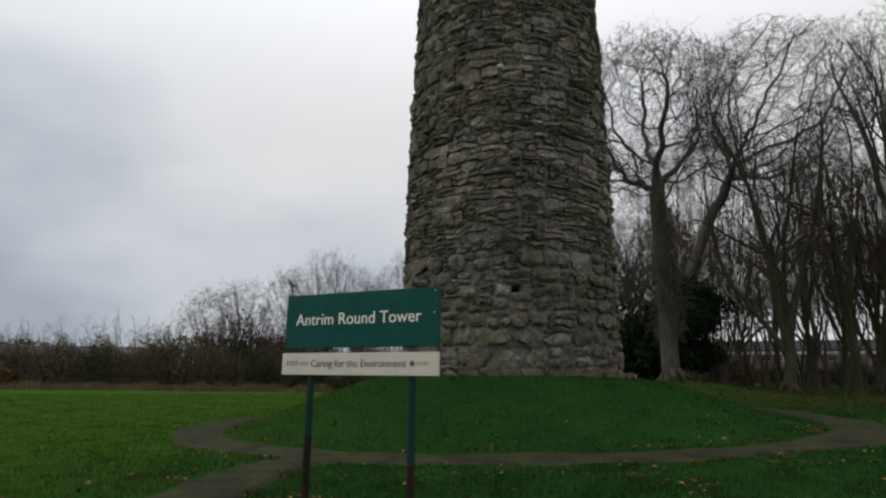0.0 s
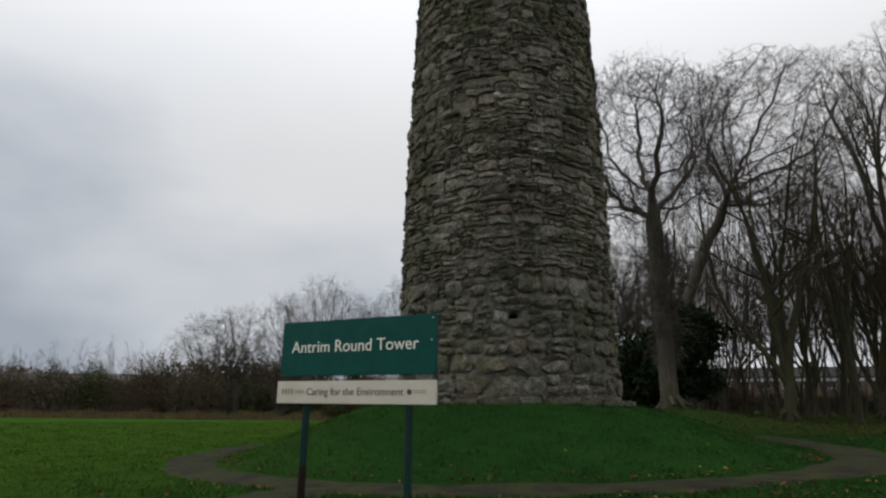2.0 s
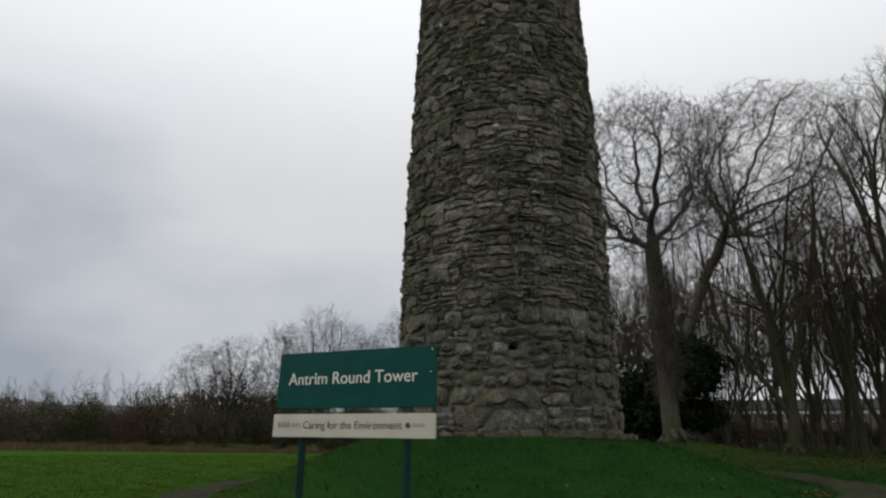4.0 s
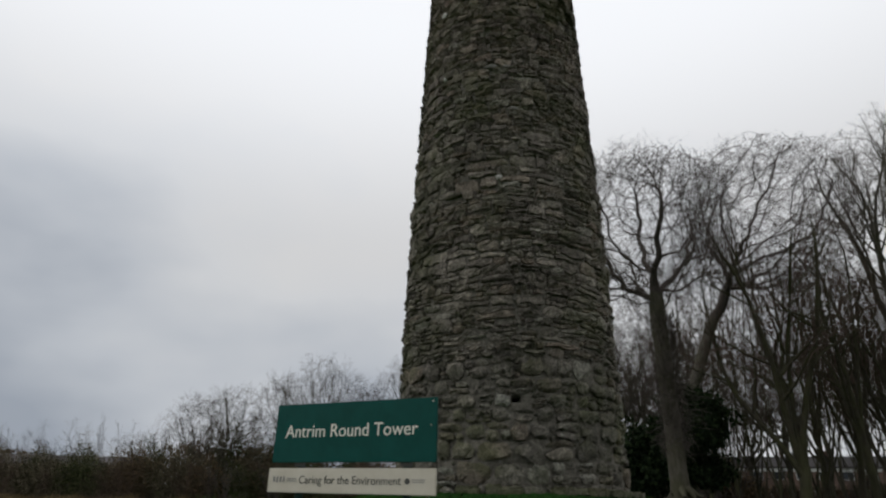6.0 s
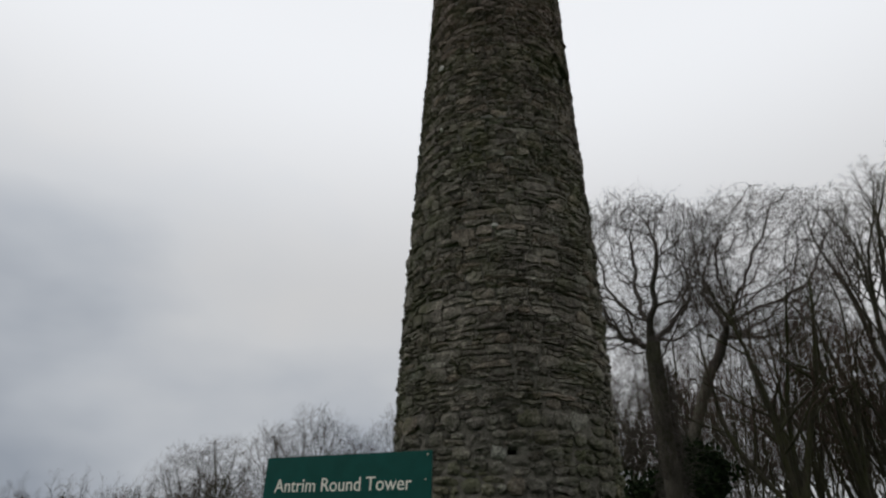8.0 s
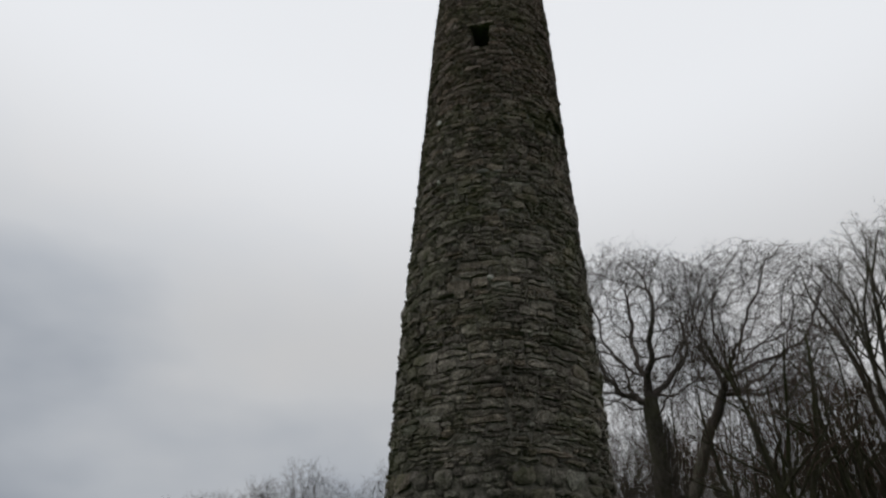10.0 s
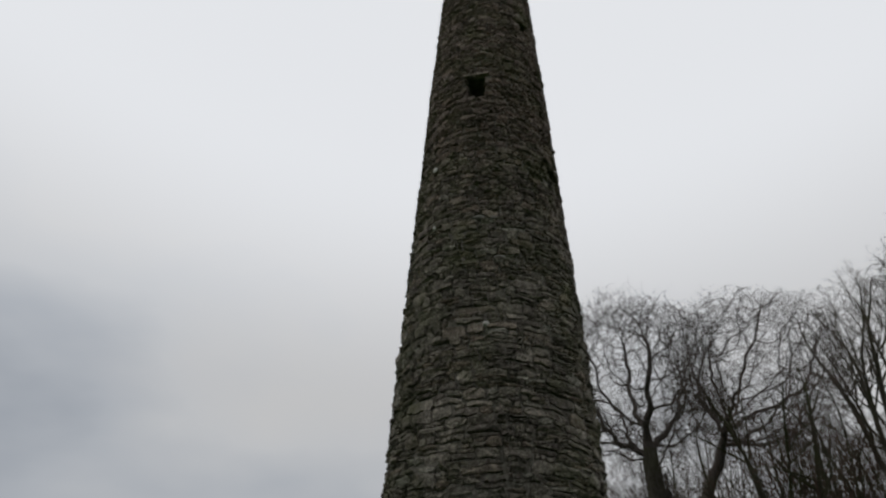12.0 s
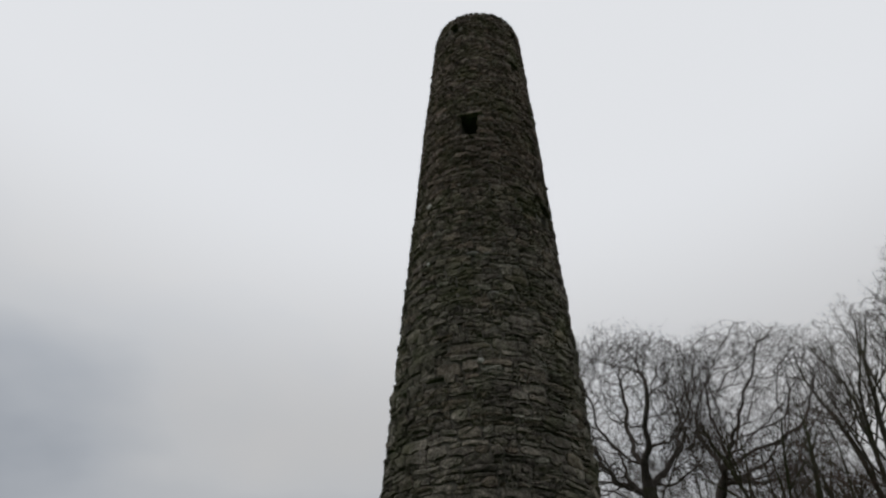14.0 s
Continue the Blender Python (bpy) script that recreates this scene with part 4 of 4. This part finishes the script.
for i in range(36):
    xx = -44 + i * 1.5 + rh.uniform(-0.5, 0.5)
    kind = rh.choice((IVY, IVY, BRUSH, SCRUB, SCRUB))
    ivy_mass(xx, HEDGE_Y + rh.uniform(0.2, 2.8), (rh.uniform(1.7, 2.7), 1.1, rh.uniform(1.7, 2.7)), 5200, 100 + i, kind, "dense dull green ivy bush in the hedge" if kind is IVY else "dense brown bush of dry stems in the hedge", 0.075)
for xx, hh, kind in ((-17.3, 3.7, IVY), (-15.4, 3.3, SCRUB), (-13.5, 3.5, IVY), (-11.8, 3.2, SCRUB), (-10.0, 3.0, BRUSH), (-20.5, 2.2, IVY), (-7.0, 2.6, IVY), (-3.0, 2.3, SCRUB)):
    ivy_mass(xx, HEDGE_Y + 3, (1.5, 1.1, hh), 4500, 200 + int(xx), kind, "tall ivy-clad bush rising out of the hedge", 0.085)
for xx in (-36.8, -35.4):
    ivy_mass(xx, HEDGE_Y - 1.0, (1.1, 0.8, 1.2), 1300, 260 + int(xx), COPPER, "small bush holding dry copper-brown leaves", 0.09)
ivy_mass(-8.3, HEDGE_Y - 1.5, (1.0, 0.8, 0.75), 1500, 290, IVY, "low rounded green bush by the field edge", 0.09)

# rough dry grass at the hedge foot
n = 40000
bx, by = g.uniform(-46, 10, n), HEDGE_Y - 1.5 + g.normal(0, 0.8, n)
bz = land(bx, by)
hgt, yaw = g.uniform(0.2, 0.55, n) * (1.1 + 0.5 * np.sin(bx * 0.9) * np.sin(bx * 2.3 + 1)), g.uniform(0, 6.28, n)
side = np.stack([np.cos(yaw), np.sin(yaw), 0 * yaw], -1) * 0.02
tip = np.stack([bx + g.normal(0, 0.12, n), by + g.normal(0, 0.12, n), bz + hgt], -1)
foot = np.stack([bx, by, bz - 0.03], -1)
tagged(new("dry_grass", mesh_from("dry_grass", np.stack([foot - side, foot + side, tip], 1).reshape(-1, 3), np.arange(3 * n).reshape(n, 3), DRY)), "rough brown grass along the hedge foot", "grass", kind="stuff")


# ---- the sign ----
def sign():
    right, left = Vector((-0.025, 4.70, 0)), Vector((-1.416, 5.418, 0))
    along = (right - left).normalized()
    width = (right - left).length
    yaw = math.degrees(math.atan2(along.y, along.x))
    root = tagged(new("park_sign"), "green and cream park sign on two green steel posts", "sign")
    root.matrix_world = Matrix.Translation((*((left + right) / 2).xy, 0)) @ pose(0, 0, 0, 0, 0, yaw)
    z = float(land(*((left + right) / 2).xy))
    part("green_panel", box(bmesh.new(), (width, 0.022, 0.472), (0, 0, 1.948), 0.004), GREEN_PAINT, root, "dark green painted panel")
    part("cream_panel", box(bmesh.new(), (width + 0.02, 0.022, 0.188), (-0.01, 0, 1.575), 0.004), CREAM_PAINT, root, "cream painted panel")
    for x in (-0.51, 0.515):
        post = part("post", rod(bmesh.new(), (x, 0.045, 1.13), (x, 0.045, 2.12), 0.032), POST_GREEN, root, "green painted steel tube post")
        joint = 0.97 if x < 0 else 0.80
        if joint < 1.13:
            part("sleeve", rod(bmesh.new(), (x, 0.045, joint), (x, 0.045, 1.13), 0.032), POST_GREEN, post)
        part("post_foot", rod(bmesh.new(), (x, 0.045, z - 0.3), (x, 0.045, joint), 0.0325), RUST, post, "rusted lower tube")
        for zz in (1.705, 2.02, 1.55):
            bm = box(bmesh.new(), (0.10, 0.03, 0.05), (x, 0.022, zz), 0.006)
            part("bracket", bm, LETTER_DARK, post)
        part("post_cap", rod(bmesh.new(), (x, 0.045, 2.12), (x, 0.045, 2.135), 0.034, 0.026), LETTER_DARK, post)

    def letters(text, size, x0, x1, zc, material, panel):
        cu = bpy.data.curves.new("lettering", "FONT")
        cu.body, cu.size, cu.extrude, cu.align_x, cu.align_y, cu.offset = text, size, 0.0012, "CENTER", "CENTER", 0.0
        ob = new("lettering", cu)
        bpy.context.view_layer.update()
        me = bpy.data.meshes.new_from_object(ob.evaluated_get(bpy.context.evaluated_depsgraph_get()))
        bpy.data.objects.remove(ob)
        xs = [v.co.x for v in me.vertices]
        k = (x1 - x0) / (max(xs) - min(xs))
        me.transform(pose((x0 + x1) / 2, -0.0125, zc, 90) @ Matrix.Diagonal((k, 1, 1, 1)) @ Matrix.Translation((-(max(xs) + min(xs)) / 2, 0, 0)))
        me.materials.clear()
        me.materials.append(material)
        spans = sorted((min(me.vertices[i].co.x for i in e.vertices), max(me.vertices[i].co.x for i in e.vertices)) for e in me.edges)
        holes, end = [], spans[0][1]
        for lo, hi in spans:
            if lo > end:
                holes.append((lo - end, (lo + end) / 2))
            end = max(end, hi)
        cuts = sorted(c for _, c in sorted(holes)[-text.count(" "):])
        for lo, hi in zip([-9] + cuts, cuts + [9]):
            bm = bmesh.new()
            bm.from_mesh(me)
            bmesh.ops.delete(bm, geom=[v for v in bm.verts if not lo < v.co.x < hi], context="VERTS")
            part("word", bm, material, root, panel)

    letters("Antrim Round Tower", 0.145, -0.665, 0.622, 1.955, LETTER_CREAM, "cream raised lettering")
    letters("Caring for the Environment", 0.088, -0.472, 0.492, 1.577, LETTER_DARK, "dark lettering")
    # marks at both ends of the cream panel, as plain shapes
    bm = bmesh.new()
    for i in range(4):
        box(bm, (0.017, 0.003, 0.044), (-0.735 + i * 0.034, -0.0125, 1.582))
    box(bm, (0.10, 0.003, 0.008), (-0.55, -0.0125, 1.586))
    box(bm, (0.10, 0.003, 0.006), (-0.55, -0.0125, 1.570))
    part("emblem_bars", bm, LETTER_GREY, root)
    bm = rod(bmesh.new(), (0.545, -0.0135, 1.577), (0.545, -0.0105, 1.577), 0.022, sides=12)
    part("emblem_disc", bm, LETTER_DARK, root)
    bm = box(bmesh.new(), (0.11, 0.003, 0.006), (0.64, -0.0125, 1.588))
    box(bm, (0.11, 0.003, 0.005), (0.64, -0.0125, 1.572))
    part("emblem_lines", bm, LETTER_GREY, root)
    for x, zz in ((width / 2 - 0.035, 2.155), (width / 2 - 0.045, 1.98)):
        part("rivet", rod(bmesh.new(), (x, -0.010, zz), (x, -0.016, zz), 0.007, 0.005, 10), CREAM_PAINT, root, "pale rivet head")


sign()


# ---- brown thicket, houses and far woods ----
for i, hx in enumerate((-24.2, -22.6, -21.0)):
    ivy_mass(hx, HEDGE_Y + 1.5, (1.3, 0.8, 0.9), 1500, 700 + i, SCRUB, "low olive-brown bush at the hedge's foot", 0.09)
for i in range(9):
    p = polar(14.0 + i * 1.35, 41 + rh.uniform(-2, 3))
    again(rh.choice((shrub, shrub_2)), *p, rh.uniform(0, 360), rh.uniform(1.05, 1.5))
    ivy_mass(*polar(14.6 + i * 1.35, 44), (1.3, 1.0, rh.uniform(1.0, 2.2)), 1500, 400 + i, rh.choice((SCRUB, BRUSH)), "brown thicket of dry stems behind the beeches", 0.09)
for i in range(16):
    az = 17 + i * 1.75
    p = polar(az, 52 + rh.uniform(-2, 3))
    if i % 3 == 0:
        again(rh.choice((shrub, shrub_2)), *p, rh.uniform(0, 360), rh.uniform(0.5, 0.7))
    ivy_mass(*polar(az, 55), (1.9, 0.8, rh.uniform(0.9, 1.2)), 1900, 300 + i, rh.choice((BRUSH, SCRUB)), "low brown bush at the edge of the wood", 0.09)
for az, dist, turn, sc in ((22.0, 56, 200, 1.3), (15.3, 50, 20, 1.1)):
    again(sapling, *polar(az, dist), turn, sc)


def wall_material():
    m = Nodes("brown_brick", 0.9)
    m.color(m.ramp(m.noise(3, 5, 0.7), (0.3, (0.085, 0.054, 0.044)), (0.7, (0.14, 0.095, 0.077))))
    return m.mat


BRICK = wall_material()
SLATE = paint_material("slate_roof", (0.030, 0.028, 0.028), (0.055, 0.051, 0.050), 0.9, 0.1)
WHITE = paint_material("white_render", (0.38, 0.38, 0.36), (0.48, 0.48, 0.46), 0.7)
GLASS = paint_material("window_glass", (0.02, 0.025, 0.03), (0.03, 0.035, 0.04), 0.08, 0.5)
GREY_SHEET = paint_material("sheet_roof", (0.075, 0.070, 0.072), (0.125, 0.118, 0.118), 0.9, 0.1)


def gable_roof(w, d, z0, rise, over=0.3):
    bm = bmesh.new()
    x, y = w / 2 + 0.02, d / 2 + over
    pts = [(-x, -y, z0), (x, -y, z0), (x, y, z0), (-x, y, z0), (-x, 0, z0 + rise), (x, 0, z0 + rise)]
    lower = [bm.verts.new(p) for p in pts]
    upper = [bm.verts.new((a, b, c + 0.16)) for a, b, c in pts]
    for f in ((0, 1, 5, 4), (2, 3, 4, 5)):
        bm.faces.new([upper[i] for i in f])
        bm.faces.new([lower[i] for i in reversed(f)])
    for a, b in ((0, 1), (1, 5), (5, 2), (2, 3), (3, 4), (4, 0)):
        bm.faces.new([lower[a], lower[b], upper[b], upper[a]])
    return bm


def terrace_house():
    root = tagged(new("terrace_house"), "two-storey brown brick terrace house with slate roof", "house", "terrace beyond the wood")
    w, d, h = 6.0, 7.0, 5.0
    wall = part("wall", box(bmesh.new(), (w, d, h + 0.6), (0, 0, h / 2 - 0.3)), BRICK, root)
    part("roof", gable_roof(w, d, h, 1.7), SLATE, root, "dark slate roof")
    part("chimney", box(bmesh.new(), (0.6, 0.5, 1.6), (2.4, 0, h + 1.9), 0.03), BRICK, root)
    part("render_band", box(bmesh.new(), (w - 0.3, 0.12, 0.45), (0, -d / 2 - 0.04, 4.72)), WHITE, root, "white rendered band between windows")
    for x in (-1.5, 1.5):
        for z in (1.4, 3.9):
            win = part("window", box(bmesh.new(), (1.5, 0.14, 1.25), (x, -d / 2 - 0.05, z), 0.01), WHITE, root, "white framed window")
            for dx in (-0.36, 0.36):
                part("pane", box(bmesh.new(), (0.62, 0.04, 1.05), (x + dx, -d / 2 - 0.13, z)), GLASS, win)
    part("door", box(bmesh.new(), (0.9, 0.12, 2.0), (0, -d / 2 - 0.03, 1.0), 0.01), WHITE, root)
    return root


house = terrace_house()
row_a, row_b = Vector((42, 108, 0)), Vector((104, 78, 0))
step = (row_b - row_a).normalized() * 6.02
turn = math.degrees(math.atan2(step.y, step.x))
for i in range(-1, 11):
    p = row_a + step * i + Vector((0, 0, float(land(60, 90)) + 0.1))
    m = Matrix.Translation(p) @ pose(0, 0, 0, 0, 0, turn)
    if i == -1:
        house.matrix_world = m
    else:
        copy_thing(house, m)

shed = tagged(new("long_shed"), "long low shed with grey sheet roof behind the hedge", "shed")
part("wall", box(bmesh.new(), (34, 9, 3.4), (0, 0, 1.4)), BRICK, shed)
part("roof", gable_roof(34, 9, 3.05, 0.95), GREY_SHEET, shed)
part("ridge", box(bmesh.new(), (34.1, 0.3, 0.06), (0, 0, 4.15)), WHITE, shed, "pale ridge capping")
shed.matrix_world = pose(-48, 66, float(land(-48, 66)), 0, 0, 8)


def far_wood(name, x0, x1, y, height, n, seed):
    gg = np.random.default_rng(seed)
    xs = gg.uniform(x0, x1, n)
    top = height * (0.75 + 0.22 * np.sin(xs * 0.11) + 0.12 * np.sin(xs * 0.37 + 1) + 0.07 * np.sin(xs * 1.3))
    C = np.stack([xs, y + gg.normal(0, 4, n), 0.2 + top * gg.uniform(0, 1, n) ** 0.8], -1)
    a = unit(gg.normal(0, 1, (n, 3)) + np.array([0, 0, 1.2]))
    b = unit(np.cross(a, gg.normal(0, 1, (n, 3))))
    sz = gg.uniform(0.25, 0.8, (n, 1))
    Vw = np.stack([C - a * sz, C + b * sz * 0.3, C + a * sz, C - b * sz * 0.3], 1).reshape(-1, 3)
    return tagged(new(name, mesh_from(name, Vw, np.arange(4 * n).reshape(n, 4), BRUSH)), "distant brown winter woodland", "woodland", kind="stuff")


far_wood("far_wood", -170, 20, 125, 9.0, 30000, 61)
far_wood("far_wood", 10, 190, 150, 5.0, 16000, 62)

# ---- grass blades and fallen leaves ----
def on_path(x, y):
    r = np.hypot(x - TOWER[0], y - TOWER[1])
    hit = (r > PATH_IN + 0.03) & (r < PATH_OUT - 0.03)
    for pts, w in (([(-1.2, 8.85), (-1.95, 8.2), (-2.2, 7.2), (-2.32, 6.1), (-2.6, 4.5), (-3.4, 1.5), (-5.0, -3.0)], 0.38), ([(6.1, 9.55), (7.2, 9.75), (9.5, 10.0), (14, 10.2), (30, 11)], 0.62)):
        for (ax, ay), (bx_, by_) in zip(pts, pts[1:]):
            L = (bx_ - ax) ** 2 + (by_ - ay) ** 2
            u = np.clip(((x - ax) * (bx_ - ax) + (y - ay) * (by_ - ay)) / L, 0, 1)
            hit |= np.hypot(x - ax - u * (bx_ - ax), y - ay - u * (by_ - ay)) < w
    return hit | (r < TOWER_R + 0.05)


def lawn_points(gg, n, d0, d1, power, half=43):
    d = d0 + (d1 - d0) * gg.uniform(0, 1, n) ** power
    az = np.radians(gg.uniform(-half, half, n))
    x, y = d * np.sin(az), d * np.cos(az)
    ok = ~on_path(x, y)
    return x[ok], y[ok]


gg = np.random.default_rng(77)
bx, by = lawn_points(gg, 330000, 0.6, 44, 1.75, 50)
# the lawn goes on all round, thinning out behind
ox, oy = lawn_points(gg, 190000, 0.1, 13, 1.1, 180)
aside = (np.abs(np.degrees(np.arctan2(ox, oy))) > 50) | (np.hypot(ox, oy) < 0.6)
bx, by = np.r_[bx, ox[aside]], np.r_[by, oy[aside]]
n = len(bx)
clump = 0.6 + 0.5 * np.sin(bx * 5.1 + np.sin(by * 3.3)) * np.sin(by * 4.7 + np.sin(bx * 2.9)) + gg.uniform(-0.2, 0.3, n)
tuft = np.maximum(0, np.sin(bx * 11.3 + 2 * np.sin(by * 6.1)) * np.sin(by * 9.7 + 2 * np.sin(bx * 5.3)))
hgt = np.clip(0.036 * (0.5 + clump) + 0.05 * tuft ** 2 * np.clip(1.6 - np.hypot(bx, by) / 8, 0, 1), 0.012, 0.13)
yaw = gg.uniform(0, 6.28, n)
wide = 0.0030 + 0.00045 * np.hypot(bx, by)
side = np.stack([np.cos(yaw), np.sin(yaw), 0 * yaw], -1) * wide[:, None]
foot = np.stack([bx, by, land(bx, by) - 0.012], -1)
tip = foot + np.stack([gg.normal(0, 0.030, n), gg.normal(0, 0.030, n), hgt + 0.012], -1)
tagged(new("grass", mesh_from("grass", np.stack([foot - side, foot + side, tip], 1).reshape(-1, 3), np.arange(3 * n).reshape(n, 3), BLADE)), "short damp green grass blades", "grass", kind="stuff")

lx, ly = lawn_points(gg, 2200, 4.2, 24, 1.2)
rr = np.hypot(lx - TOWER[0], ly - TOWER[1])
pick = gg.uniform(0, 1, len(lx)) < np.where((rr < 8.6) & (rr > 5.2), 1.0, 0.45) * np.where(lx > -1, 1.0, 0.8)
lx, ly = lx[pick], ly[pick]
# drifts of leaves blown together on the near lawn and along the path's edge
dx, dy = gg.uniform(-5.5, 5.5, 70), gg.uniform(4.4, 9.0, 70)
ea = gg.uniform(-1.4, 1.4, 60)
er = np.where(gg.random(60) < 0.65, PATH_IN - 0.12, PATH_OUT + 0.12)
dx, dy = np.r_[dx, TOWER[0] + er * np.sin(ea)], np.r_[dy, TOWER[1] - er * np.cos(ea)]
many = gg.integers(2, 12, len(dx))
px, py = np.repeat(dx, many), np.repeat(dy, many)
px, py = px + gg.normal(0, 0.14, len(px)), py + gg.normal(0, 0.07, len(py))
off_path = ~on_path(px, py)
lx, ly = np.r_[lx, px[off_path]], np.r_[ly, py[off_path]]
n = len(lx)
C = np.stack([lx, ly, land(lx, ly) + 0.035], -1)
yaw = gg.uniform(0, 6.28, n)
a = np.stack([np.cos(yaw), np.sin(yaw), gg.normal(0, 0.3, n)], -1)
b = np.stack([-np.sin(yaw), np.cos(yaw), gg.normal(0, 0.3, n)], -1)
sz = gg.uniform(0.016, 0.044, (n, 1))
up = np.array([0, 0, 0.012])
Vl = np.stack([C - a * sz, C - a * sz * 0.2 + b * sz * 0.6 + up, C + a * sz, C - a * sz * 0.2 - b * sz * 0.6 + up], 1).reshape(-1, 3)
tagged(new("fallen_leaves", mesh_from("fallen_leaves", Vl, np.arange(4 * n).reshape(n, 4), FALLEN)), "scattered brown and yellow fallen leaves on the grass", "leaves", kind="stuff")

def litter(n, az0, az1, d0, d1):
    d, az = gg.uniform(d0, d1, n), np.radians(gg.uniform(az0, az1, n))
    x, y = d * np.sin(az), d * np.cos(az)
    ok = ~on_path(x, y) & (np.hypot(x - TOWER[0], y - TOWER[1]) > 7.5)
    x, y = x[ok], y[ok]
    n = len(x)
    C = np.stack([x, y, land(x, y) + 0.025], -1)
    yaw = gg.uniform(0, 6.28, n)
    a = np.stack([np.cos(yaw), np.sin(yaw), gg.normal(0, 0.4, n)], -1)
    b = np.stack([-np.sin(yaw), np.cos(yaw), gg.normal(0, 0.4, n)], -1)
    sz = gg.uniform(0.02, 0.05, (n, 1))
    Vq = np.stack([C - a * sz, C + b * sz * 0.6, C + a * sz, C - b * sz * 0.6], 1).reshape(-1, 3)
    tagged(new("leaf_litter", mesh_from("leaf_litter", Vq, np.arange(4 * n).reshape(n, 4), LITTER)), "brown leaf litter under the bare trees", "leaves", kind="stuff")


litter(9000, 17, 44, 21, 50)

# ---- ledge of flat stones at the tower's foot ----
rl = random.Random(9)
ang = -1.5
while ang < 1.25:
    w = rl.uniform(0.22, 0.55)
    r = TOWER_R + rl.uniform(0.04, 0.14)
    bm = box(bmesh.new(), (w, rl.uniform(0.25, 0.4), rl.uniform(0.14, 0.2)), (0, 0, 0), 0.03)
    for v in bm.verts:
        v.co += Vector([rl.uniform(-0.02, 0.02) for _ in range(3)])
    bm.transform(pose(r * math.sin(ang), -r * math.cos(ang), BASE_Z + 0.01 + rl.uniform(-0.02, 0.04), rl.uniform(-5, 5), 0, math.degrees(ang)))
    if rl.random() < 0.8:
        part("ledge_stone", bm, MOSSY_STONE, tower)
    ang += w / r
# a few pale stones that stand out of the shaft
PALE = paint_material("pale_stone", (0.36, 0.35, 0.32), (0.55, 0.54, 0.50), 0.9, 0.1)
GREYISH = paint_material("greyish_stone", (0.13, 0.125, 0.11), (0.21, 0.20, 0.18), 0.9, 0.1)
for i, (deg, z, w, h) in enumerate(PALE_STONES):
    bm = bmesh.new()
    bmesh.ops.create_icosphere(bm, subdivisions=2, radius=0.5)
    for v in bm.verts:
        v.co *= 1 + 0.16 * noise.noise(v.co * 3 + Vector((deg, z, 0)))
    bm.transform(pose(0, 0, 0, 0, 0, deg) @ Matrix.Translation((0, -float(radius_at(z)) + 0.03, z)) @ Matrix.Diagonal((w * 1.15, 0.16, h * 1.15, 1)))
    part("pale_stone", bm, GREYISH if i in (2, 3, 4) else PALE, tower)

# ---- the nearest stones of the tower, one by one ----
for i in near:
    under("stone", mesh_from("stone", SV[i].reshape(-1, 3), STONE_FACES, STONE, False), tower)
